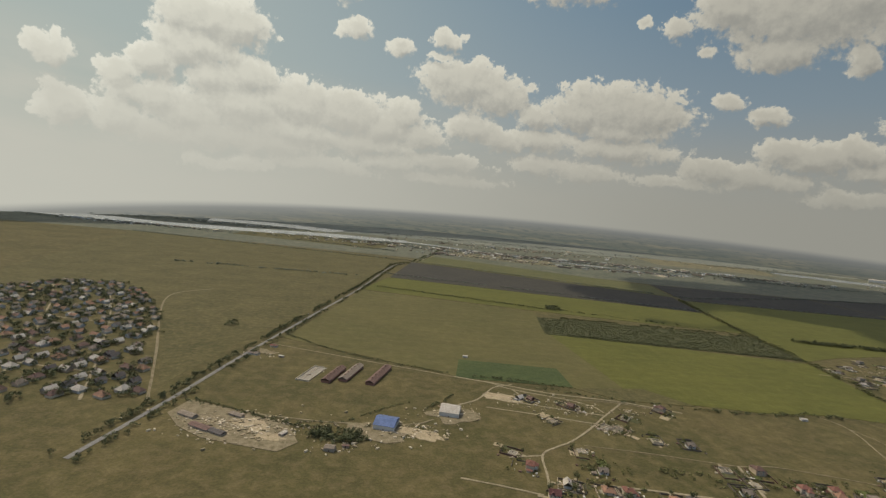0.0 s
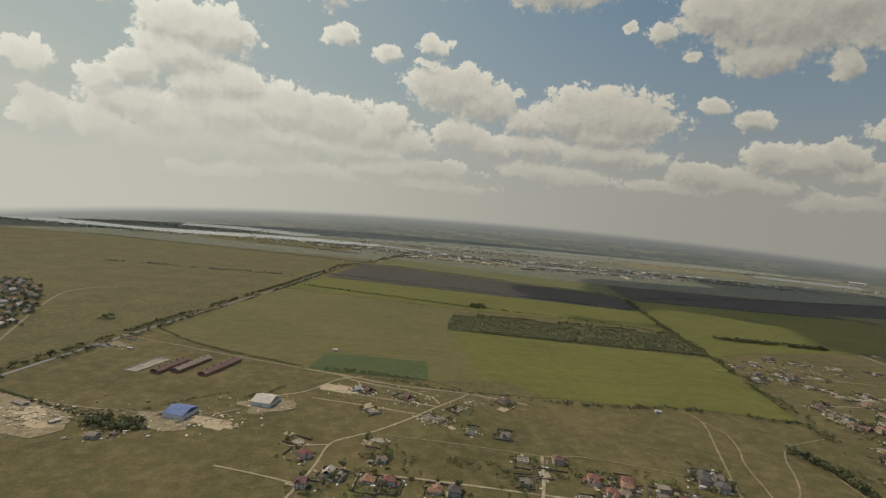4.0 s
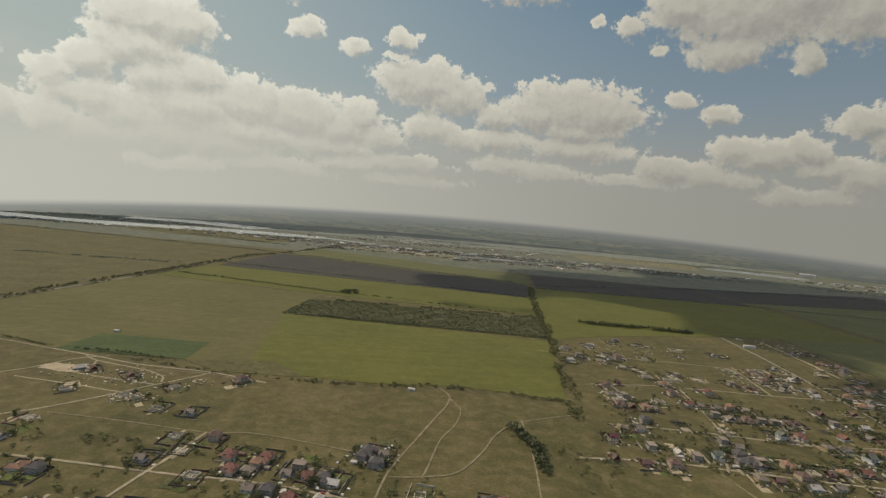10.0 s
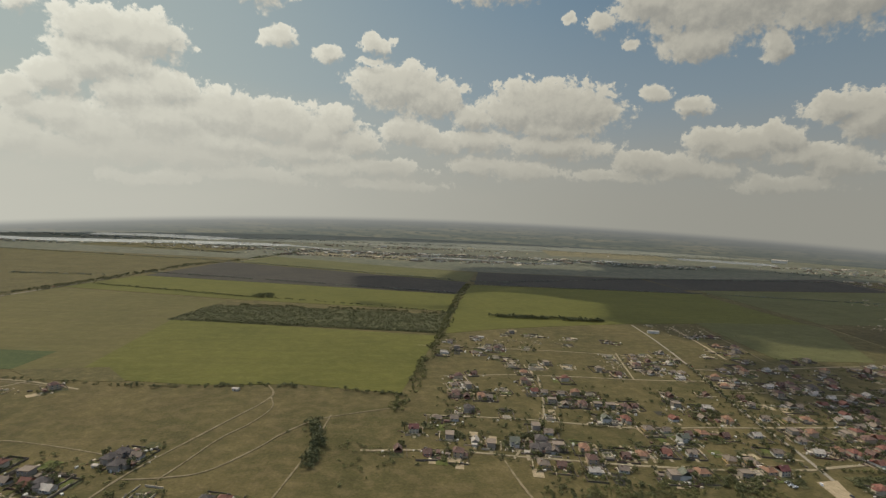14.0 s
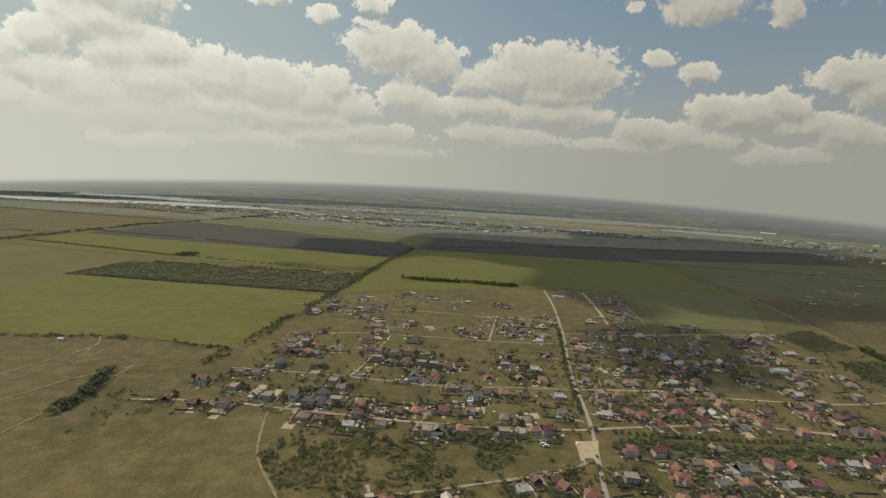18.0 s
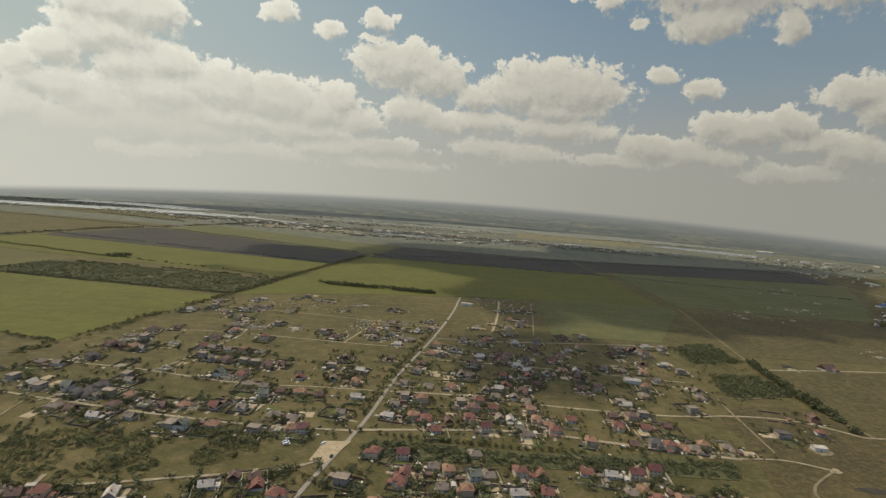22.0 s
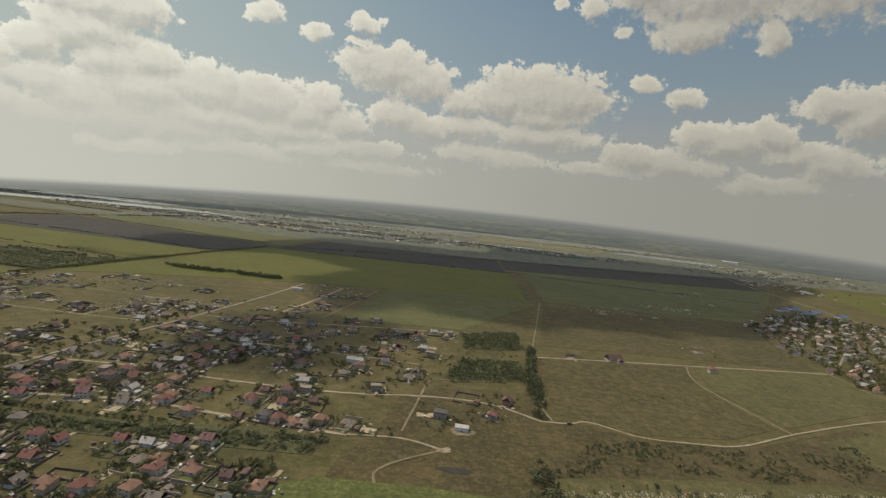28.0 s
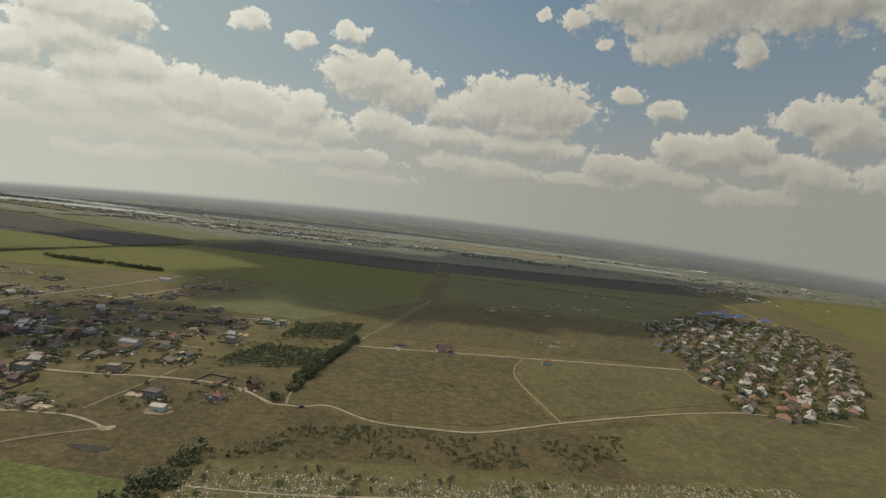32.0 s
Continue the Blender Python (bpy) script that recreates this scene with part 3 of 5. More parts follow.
slab("field", [(-44, 842), (126, 798), (247, 764), (577, 706), (614, 872), (6, 1010), (-2, 1004)], 0.18, CROP, "long yellow-green field beyond the thicket")
slab("field", [(2, 1012), (616, 878), (664, 1060), (60, 1335)], 0.15, PLOUGH, "bare dark brown ploughed field")
slab("field", [(66, 1345), (668, 1066), (720, 1255), (125, 1560)], 0.14, DEEP, "dull green field behind the ploughed land")
slab("field", [(550, 562), (620, 590), (700, 612), (832, 640), (963, 652), (1137, 655), (1168, 971), (666, 1010), (622, 860), (586, 715)], 0.17, CROP, "bright green crop field beside the tree belt")
slab("field", [(674, 1023), (1168, 978), (1188, 1240), (735, 1284)], 0.13, PLOUGH, "dark ploughed field beyond the green crop")
slab("field", [(1166, 665), (1452, 646), (1650, 854), (1842, 1098), (1211, 1029)], 0.12, DEEP, "dull green pasture behind the road")
slab("field", [(1175, 1031), (1850, 1108), (1962, 1414), (1199, 1245)], 0.12, PLOUGH, "dark ploughed land before the lake")
slab("field", [(907, 460), (1024, 456), (1144, 635), (1136, 661), (942, 656)], 0.19, DEEP, "green pasture behind the houses")
slab("field", [(-522, 589), (-302, 677), (-161, 365), (-137, 504), (-95, 686), (-55, 909), (32, 1352), (-780, 1550)], 0.12, MEADOW, "wide dull meadow along the highway")
slab("field", [(1091, 377), (1220, 395), (1199, 333), (1209, 272), (1164, 251), (1103, 248), (1078, 265), (1064, 268), (1078, 384)], 0.15, PASTURE, "brown-green pasture between dirt tracks")
slab("field", [(1228, 403), (1367, 415), (1361, 332), (1220, 275), (1209, 335)], 0.16, MEADOW2, "green pasture beside the dirt road")
slab("field", [(1094, 424), (1367, 421), (1436, 614), (1155, 635)], 0.14, PASTURE, "wide olive pasture with cart tracks")
slab("field", [(942, 196), (958, 232), (968, 276), (1000, 300), (1054, 298), (1060, 262), (1078, 257), (1107, 242), (1166, 240), (1214, 260), (1272, 282), (1240, 240), (1240, 90), (1024, 90), (1036, 140), (1024, 176), (980, 182), (940, 184)], 0.10, ROUGH, "rough red-brown fallow ground with dry weeds")
slab("field", [(893, 160), (936, 184), (980, 182), (1024, 176), (1036, 140), (1020, 96), (880, 96)], 0.22, LAWN, "green hay meadow below the houses")
slab("field", [(1030, 90), (1244, 90), (1240, 200), (1200, 206), (1110, 203), (1044, 196), (1036, 150)], 0.13, MEADOW2, "rough green ground of the graveyard")
slab("field", blob(1086, 290, 7, 4, 0, 15), 0.19, ROUGH, "bare brown patch on the pasture")
slab("field", [(1244, 131), (1460, 131), (1441, 265), (1352, 300), (1226, 258)], 0.18, MEADOW2, "green grass flat beside the graveyard")
slab("field", [(1794, 632), (2300, 700), (2500, 1300), (2064, 1267)], 0.13, CROP, "yellow-green field beyond the village")
slab("field", [(1240, 2120), (1760, 2010), (1980, 2420), (1340, 2560)], 0.13, GOLD, "pale stubble field beyond the river")
slab("field", [(-4600, 2400), (5200, 2400), (5200, 4900), (-4600, 4900)], 0.06, PLAIN_HAZED, "hazy distant plain of fields and copses")
slab("field", [(-4600, 1420), (-780, 1550), (57, 1454), (740, 1291), (1198, 1253), (1965, 1363), (2500, 1400), (5200, 1350), (5200, 2410), (-4600, 2410)], 0.05, LOWLAND_HAZED, "haze-dulled lowland of fields and copses before the river")
slab("field", [(-560, 1760), (-60, 1640), (40, 1900), (-560, 2050)], 0.14, MEADOW, "flat pasture before the river")
slab("field", [(200, 1640), (560, 1560), (600, 1750), (230, 1850)], 0.14, GOLD, "pale mown field near the river")

# river and lake
def water_body(name, line, width, label):
    Z_ROAD[0] += 0.002
    b = Build()
    line = smooth(line, 60)
    rows = []
    for i, (x, y) in enumerate(line):
        ax, ay = line[max(0, i - 1)]
        bx, by = line[min(len(line) - 1, i + 1)]
        d = math.hypot(bx - ax, by - ay) or 1
        w = width * (1 + 0.5 * noise.noise((x * 0.004, y * 0.004, 0))) / 2
        rows.append(((x - (by - ay) / d * w, y + (bx - ax) / d * w), (x + (by - ay) / d * w, y - (bx - ax) / d * w)))
    for (a, c), (e, g_) in zip(rows, rows[1:]):
        b.quad((*a, Z_ROAD[0]), (*c, Z_ROAD[0]), (*g_, Z_ROAD[0]), (*e, Z_ROAD[0]))
    return tagged(new(name, b.mesh(name, WATER)), label, "water", kind="structure")


water_body("water_river", [(-2900, 2150), (-1900, 2080), (-1300, 2000), (-900, 1960), (-560, 2020), (-250, 2110), (70, 2130)], 190, "broad pale river with wooded banks")
water_body("water_river", [(60, 2130), (330, 1950), (600, 1785), (800, 1700), (990, 1630), (1110, 1680)], 60, "narrow bright river arm between fields")
water_body("water_pond", [(1120, 1740), (1210, 1790), (1330, 1850), (1450, 1900)], 75, "bright backwater between fields")
water_body("water_inlet", [(-900, 2480), (-640, 2540), (-420, 2480), (-260, 2430)], 250, "wide pale bay of the river")
water_body("water_lake", [(1930, 2230), (2040, 2190), (2170, 2110), (2300, 2010)], 190, "grey lake among low fields")

# roads
road("road_highway", HIGHWAY, 6.4, ASPHALT, "straight asphalt highway lined with trees", 0.05)
road("road_spur", [(70, 1335), (150, 1600), (230, 1800)], 7, DIRT, "pale road towards the river")
road("road_farm", [(-122, 493), (-55, 468), (-12, 452), (41, 433), (67, 424)], 5, TRACK, "rutted dirt track along the field")
road("road_track", [(67, 424), (109, 410), (147, 396), (207, 385), (253, 368)], 4, DIRT, "pale winding dirt track")
road("road_track", [(-156, 338), (-195, 433), (-289, 666), (-259, 745)], 5, TRACK, "dirt track round the village")
road("road_village", [(71, 160), (90, 219), (101, 256), (107, 287), (120, 299), (134, 308), (157, 330), (178, 353), (209, 385)], 3.2, DIRT, "pale dirt street of the new settlement")
road("road_track", [(84, 283), (107, 287)], 2.5, DIRT, "short dirt drive")
road("road_track", [(41, 332), (22, 322), (-34, 320), (-99, 330)], 4, TRACK, "dirt yard road to the sheds")
road("road_track", [(62, 360), (80, 374), (99, 402), (118, 412)], 3, DIRT, "pale dirt track")
road("road_track", [(97, 376), (139, 364), (178, 355)], 3.2, DIRT, "pale dirt track between plots")
road("road_track", [(84, 359), (121, 350), (162, 339)], 3.2, DIRT, "pale dirt track between plots")
road("road_track", [(99, 413), (115, 400), (157, 384), (176, 372), (181, 360)], 3, DIRT, "curved dirt track")
road("road_track", [(115, 400), (118, 388), (110, 379)], 3, DIRT, "short dirt link")
road("road_track", [(157, 384), (196, 383), (234, 373)], 2.6, TRACK, "faint dirt track")
road("road_track", [(141, 303), (188, 295), (239, 284), (264, 285), (298, 276), (328, 266), (351, 260)], 2.2, TRACK, "long straight dirt track over grass")
road("road_street", [(139, 255), (168, 251), (219, 242), (251, 237), (269, 235), (295, 230), (318, 223), (339, 217)], 3.6, DIRT, "pale dirt street lined with houses")
road("road_track", [(50, 258), (67, 253), (94, 244)], 2.4, DIRT, "narrow dirt track")
road("road_street", [(239, 284), (232, 257), (222, 226), (210, 182)], 4, DIRT, "pale dirt side street")
road("road_street", [(329, 183), (338, 217), (346, 247), (363, 285), (380, 321), (390, 343), (393, 361), (385, 379)], 3.0, TRACK, "winding pale dirt track")
road("road_track", [(393, 353), (398, 332), (390, 306), (379, 287), (368, 254), (363, 240)], 2.2, TRACK, "faint cart track")
road("road_track", [(346, 241), (365, 242), (384, 248), (402, 271), (414, 292), (431, 311), (455, 322), (485, 332)], 2.6, TRACK, "curved dirt track")
road("road_track", [(440, 319), (436, 290), (429, 249), (417, 199), (407, 161)], 2.4, TRACK, "dirt track beside the bushes")
road("road_street", [(346, 208), (380, 203), (416, 199)], 4, DIRT, "dirt street beside new plots")
MAIN = [(829, 632), (809, 532), (782, 426), (751, 321), (734, 246), (712, 174), (684, 77)]
road("road_main", MAIN, 4.3, CONCRETE, "straight pale concrete main street", 0.05)
CROSS_R = [(732, 237), (777, 241), (829, 243), (890, 232), (944, 222)]
STREET_3 = [(529, 164), (570, 172), (622, 179), (700, 196), (722, 210)]
STREET_M = [(747, 293), (807, 291), (858, 281), (929, 275), (986, 280), (1025, 275), (1052, 256)]
STREET_N = [(783, 426), (832, 424), (891, 431), (953, 438), (1028, 442)]
STREET_A = [(513, 506), (593, 497), (669, 487), (738, 473), (791, 465)]
STREET_B = [(533, 402), (588, 407), (648, 402), (716, 394), (772, 391)]
STREET_C = [(504, 319), (573, 310), (645, 295), (701, 294), (745, 292)]
STREET_D = [(462, 268), (512, 266), (559, 257), (620, 245), (681, 237), (731, 236)]
STREET_W = [(778, 363), (837, 359), (915, 350), (981, 340)]
for line, width in ((CROSS_R, 5.5), (STREET_3, 4), (STREET_M, 4.5), (STREET_N, 4), (STREET_A, 3), (STREET_B, 3.2), (STREET_C, 3.6), (STREET_D, 4), (STREET_W, 3.5)):
    road("road_street", line, width, DIRT, "pale dirt village street")
road("road_lane", [(614, 402), (601, 351), (586, 308), (566, 278), (551, 255)], 3.5, DIRT, "pale dirt lane")
road("road_lane", [(545, 253), (548, 225), (553, 205), (570, 172), (580, 144)], 3, TRACK, "winding dirt lane")
road("road_lane", [(729, 483), (715, 438), (702, 394)], 3.5, DIRT, "pale dirt lane")
road("road_lane", [(881, 621), (865, 540), (845, 462)], 5, SAND, "sandy lane between new plots")
road("road_lane", [(926, 625), (907, 538), (887, 456)], 4, TRACK, "grassy sand lane")
road("road_lane", [(1036, 317), (1012, 312), (992, 311), (986, 302), (978, 265), (971, 231)], 3, TRACK, "curved grassy dirt lane")
road("road_lane", [(943, 223), (971, 223), (992, 214)], 3, DIRT, "end of the dirt street")
road("road_track", [(992, 214), (978, 206), (966, 198), (960, 190), (961, 182)], 3.0, TRACK, "curved dirt track below the street")
road("road_track", [(896, 277), (910, 265), (915, 249), (905, 235)], 2.6, TRACK, "curved grassy track behind a house")
road("road_track", [(1043, 175), (1086, 175), (1153, 181), (1238, 186)], 2.0, DIRT, "pale path through the graveyard")
road("road_lane", [(1088, 424), (1077, 384), (1065, 336), (1058, 279), (1059, 257)], 3.6, TRACK, "dirt lane along the orchard")
road("road_lane", [(1088, 424), (1120, 534), (1153, 650)], 3, TRACK, "straight field track")
road("road_east", [(1078, 384), (1153, 392), (1232, 399), (1303, 406), (1371, 412)], 5.6, DIRT, "straight pale dirt road over pasture")
road("road_track", [(1371, 412), (1365, 358), (1383, 311)], 3.5, TRACK, "dirt track along the village edge")
road("road_track", [(1052, 256), (1069, 256), (1082, 260), (1107, 245), (1139, 242), (1166, 244), (1214, 265), (1276, 289), (1343, 309), (1381, 311), (1436, 305)], 3.2, DIRT, "long winding dirt track")
road("road_track", [(1223, 400), (1208, 366), (1204, 333), (1214, 265)], 3, TRACK, "narrow field track")
road("road_track", [(1640, 520), (1691, 617), (1817, 1049), (1885, 1278), (1950, 1500)], 6, DIRT, "pale far road")
slab("pavement", [(-136, 322), (-130, 344), (-112, 338), (-88, 328), (-56, 311), (-46, 290), (-56, 278), (-80, 284), (-104, 291), (-122, 304)], 0.30, TRACK, "wide bare works yard beside the highway", category="pavement")
slab("pavement", blob(-80, 310, 13, 8, -28, 4), 0.34, SAND, "heap ground of yellow sand in the works yard", category="pavement")
slab("pavement", blob(-64, 296, 9, 5, -20, 6), 0.34, SAND, "patch of yellow sand in the works yard", category="pavement")
slab("pavement", blob(30, 308, 16, 7, -25, 7), 0.30, SAND, "churned sandy ground beside the blue hall", category="pavement")
slab("pavement", blob(-114, 463, 16, 7, -20, 5), 0.30, TRACK, "bare yard round the roadside depot", category="pavement")
slab("pavement", [(712, 204), (720, 202), (730, 224), (716, 223)], 0.42, SAND, "sandy forecourt at the crossroads", category="pavement")
slab("pavement", blob(57, 342, 17, 13, 0, 1), 0.28, TRACK, "bare dirt yard round the halls", category="pavement")
slab("pavement", blob(3, 310, 24, 13, 0, 2), 0.29, TRACK, "bare dirt yard with building rubble", category="pavement")
slab("pavement", blob(103, 381, 20, 7, -12, 3), 0.29, SAND, "patch of yellow sand", category="pavement")

# ---- houses ----
K = 0.55  # size of the houses on their plots


def roof_mesh(name, w, d, z, rise, form, over, mat):
    """A roof with eaves: hipped, gabled or half flat, 0.25 m thick."""
    x, y, b = w / 2 + over, d / 2 + over, Build()
    if form == "flat":
        b.box(-x, -y, z, x, y, z + 0.4)
        b.box(-x, -y, z + 0.4, x, -y + 0.3, z + 0.8)
        b.box(-x, y - 0.3, z + 0.4, x, y, z + 0.8)
        return b.mesh(name, mat)
    inset = min(x, y) * 0.95 if form == "hip" else 0.0
    r0, r1 = (-x + inset, 0, z + rise), (x - inset, 0, z + rise)
    c = [(-x, -y, z), (x, -y, z), (x, y, z), (-x, y, z)]
    for drop in (0.0, -0.25):
        e = [(p[0], p[1], p[2] + drop) for p in c]
        a0, a1 = (r0[0], 0, r0[2] + drop), (r1[0], 0, r1[2] + drop)
        b.quad(e[0], e[1], a1, a0)
        b.quad(e[2], e[3], a0, a1)
        b.quad(e[1], e[2], a1)
        b.quad(e[3], e[0], a0)
    for p, q in zip(c, c[1:] + c[:1]):
        b.quad((p[0], p[1], z - 0.25), (q[0], q[1], z - 0.25), q, p)
    return b.mesh(name, mat)


def window_mesh():
    b = Build()
    b.box(-0.75, -0.06, 0, 0.75, 0.10, 1.5, 0)
    b.box(-0.62, -0.10, 0.12, -0.04, 0.02, 1.38, 1)
    b.box(0.04, -0.10, 0.12, 0.62, 0.02, 1.38, 1)
    b.box(-0.85, -0.22, -0.12, 0.85, 0.05, 0.0, 0)
    return b.mesh("window", [WALLS[1], GLASS])


def door_mesh():
    b = Build()
    b.box(-0.6, -0.08, 0, 0.6, 0.06, 2.2, 0)
    b.box(-0.9, -1.1, -0.35, 0.9, 0, 0.0, 1)
    return b.mesh("door", [TIMBER, CONCRETE])


WINDOW, DOOR = window_mesh(), door_mesh()


def chimney_mesh():
    b = Build()
    b.box(-0.45, -0.45, -1.6, 0.45, 0.45, 1.1, 0)
    b.box(-0.6, -0.6, 1.1, 0.6, 0.6, 1.3, 1)
    return b.mesh("chimney", [WALLS[4], CONCRETE])


CHIMNEY = chimney_mesh()


def house(name, w, d, floors, form, roof, wall, label, wing=0.0, windows=2, porch=False, dormer=False, garage=False, terrace=False, group="houses of the settlement"):
    """A house on a plinth: walls, roof, chimney, door and windows, with an optional wing under its own roof."""
    root = tagged(new(name), label, "house", group)
    root.scale = (K, K, K)
    tall = 2.9 * floors + 0.4
    b = Build()
    b.box(-w / 2, -d / 2, 0, w / 2, d / 2, tall)
    b.box(-w / 2 - 0.12, -d / 2 - 0.12, -0.2, w / 2 + 0.12, d / 2 + 0.12, 0.5)
    rise = min(w, d) * (0.36 if form == "hip" else 0.46)
    if form == "gable":
        for x in (-w / 2, w / 2):
            b.quad((x, -d / 2, tall), (x, d / 2, tall), (x, 0, tall + rise * 0.92))
    child("wall", b.mesh("wall", WALLS[wall]), root)
    child("roof", roof_mesh("roof", w, d, tall, rise, form, 0.6, ROOFS[roof]), root)
    if wing:
        b = Build()
        b.box(-wing / 2, -d / 2 - wing * 0.7, 0, wing / 2, -d / 2 + 0.5, tall * 0.8)
        side_wing = child("wing", b.mesh("wing", WALLS[wall]), root)
        side_wing.location.x = w * 0.2
        ob = child("wing_roof", roof_mesh("wing_roof", wing * 1.4, wing, tall * 0.8, wing * 0.42, "hip" if form == "hip" else "gable", 0.5, ROOFS[roof]), side_wing)
        ob.location, ob.rotation_euler = (0, -d / 2, 0), (0, 0, radians(90))
    if dormer and form != "flat":
        b = Build()
        b.box(-1.3, -d / 2 + 0.4, tall - 0.4, 1.3, 0, tall + 1.5)
        gable = child("dormer", b.mesh("dormer", WALLS[wall]), root)
        gable.location.x = -w * 0.2
        ob = child("dormer_roof", roof_mesh("dormer_roof", d / 2, 2.6, tall + 1.5, 1.1, "gable", 0.35, ROOFS[roof]), gable)
        ob.location, ob.rotation_euler = (0, -d / 4 + 0.2, 0), (0, 0, radians(90))
        ob = child("window", WINDOW, gable)
        ob.location = (0, -d / 2 + 0.34, tall - 0.2)
    if garage:
        b = Build()
        b.box(-2.2, -3, 0, 2.2, 3, 2.5)
        annex = child("garage", b.mesh("garage", WALLS[wall]), root)
        annex.location = (-w / 2 - 2.2, 0.6, 0)
        child("garage_roof", roof_mesh("garage_roof", 4.4, 6, 2.5, 0.9, "hip", 0.4, ROOFS[roof]), annex)
        b = Build()
        b.box(-1.3, -0.08, 0, 1.3, 0.06, 2.1)
        ob = child("garage_door", b.mesh("garage_door", ROOFS["grey"]), annex, "grey garage door")
        ob.location = (0, -3.05, 0.02)
    if terrace:
        b = Build()
        b.box(w / 2, -d / 2, 0, w / 2 + 3.2, d / 2 - 1, 0.35)
        b.box(w / 2 + 2.9, -d / 2, 0.35, w / 2 + 3.2, d / 2 - 1, 1.2)
        child("terrace", b.mesh("terrace", CONCRETE), root, "pale concrete terrace")
    if form != "flat":
        ob = child("chimney", CHIMNEY, root, "brick chimney")
        ob.location = (w * 0.22, d * 0.14, tall + rise * 0.72)
    for side in (-1, 1):
        for floor in range(floors):
            for k in range(windows):
                ob = child("window", WINDOW, root)
                x = (k + 0.5) / windows * w - w / 2
                ob.location = (x, side * (d / 2 + 0.06), 1.3 + 2.9 * floor)
                ob.rotation_euler.z = 0 if side < 0 else math.pi
    ob = child("door", DOOR, root)
    ob.location = (0, -d / 2 - 0.08, 0.45)
    if porch:
        b = Build()
        for x in (-1.8, 1.8):
            b.box(x - 0.15, -d / 2 - 2.4, 0, x + 0.15, -d / 2 - 2.1, 2.7)
        b.box(-2.2, -d / 2 - 2.7, 2.7, 2.2, -d / 2, 2.95)
        child("porch", b.mesh("porch", WALLS[1]), root, "white pillared porch")
    return root


def shell(name, w, d, label, high=2.8):
    """Bare walls of a house under construction, with cross walls and window gaps."""
    root = tagged(new(name), label, "building site", "building sites")
    root.scale = (K, K, K)
    for x0, y0, x1, y1, k in ((-0.5, -0.5, 0.5, -0.5, 1.0), (-0.5, 0.5, 0.3, 0.5, 0.9), (-0.5, -0.1, 0.2, -0.1, 0.7), (-0.5, -0.5, -0.5, 0.5, 1.0), (0.5, -0.5, 0.5, 0.4, 0.8), (-0.1, -0.5, -0.1, 0.5, 0.6)):
        b = Build()
        b.box(min(x0, x1) * w - 0.2, min(y0, y1) * d - 0.2, 0, max(x0, x1) * w + 0.2, max(y0, y1) * d + 0.2, high * k)
        child("wall", b.mesh("wall", BLOCK), root, "bare pale block wall")
    b = Build()
    b.box(-w / 2 - 0.5, -d / 2 - 0.5, -0.1, w / 2 + 0.5, d / 2 + 0.5, 0.35)
    child("foundation", b.mesh("foundation", CONCRETE), root)
    rng = random.Random(name + label)
    for _ in range(2):
        a, r = rng.uniform(0, 6.28), rng.uniform(0.75, 1.1) * w
        b = Build()
        b.box(-0.9, -0.6, 0, 0.9, 0.6, rng.uniform(0.6, 1.3), 0, rng.uniform(0, 3), (r * math.cos(a), r * math.sin(a) * 0.7))
        child("pallet", b.mesh("pallet", BLOCK), root)
    return root


def shed(name, w, d, high, roof, wall, label, category="shed"):
    root = tagged(new(name), label, category)
    root.scale = (K, K, K)
    b = Build()
    b.box(-w / 2, -d / 2, 0, w / 2, d / 2, high)
    child("wall", b.mesh("wall", WALLS[wall]), root)
    child("roof", roof_mesh("roof", w, d, high, min(w, d) * 0.18, "gable", 0.4, ROOFS[roof]), root)
    ob = child("door", DOOR, root)
    ob.location = (0, -d / 2 - 0.08, 0)
    return root


def plot_fence(name, w, d):
    """A board fence on posts round a plot, with a gap for the gate."""
    root = tagged(new(name), "low weathered fence round a garden plot", "fence", "garden fences")
    root.scale = (K, K, K)
    for k, (x0, y0, x1, y1) in enumerate(((-w / 2, -d / 2, -2, -d / 2), (2, -d / 2, w / 2, -d / 2), (w / 2, -d / 2, w / 2, d / 2), (-w / 2, d / 2, w / 2, d / 2), (-w / 2, -d / 2, -w / 2, d / 2))):
        b = Build()
        L, a = math.hypot(x1 - x0, y1 - y0), math.atan2(y1 - y0, x1 - x0)
        b.box(0, -0.12, 0, L, 0.12, 1.7, 0, a, (x0, y0))
        for q in range(int(L / 4) + 1):
            b.box(q * 4 - 0.18, -0.2, 0, q * 4 + 0.18, 0.2, 1.95, 0, a, (x0, y0))
        child("fence_panel", b.mesh("fence_panel", FENCE), root)
    return root


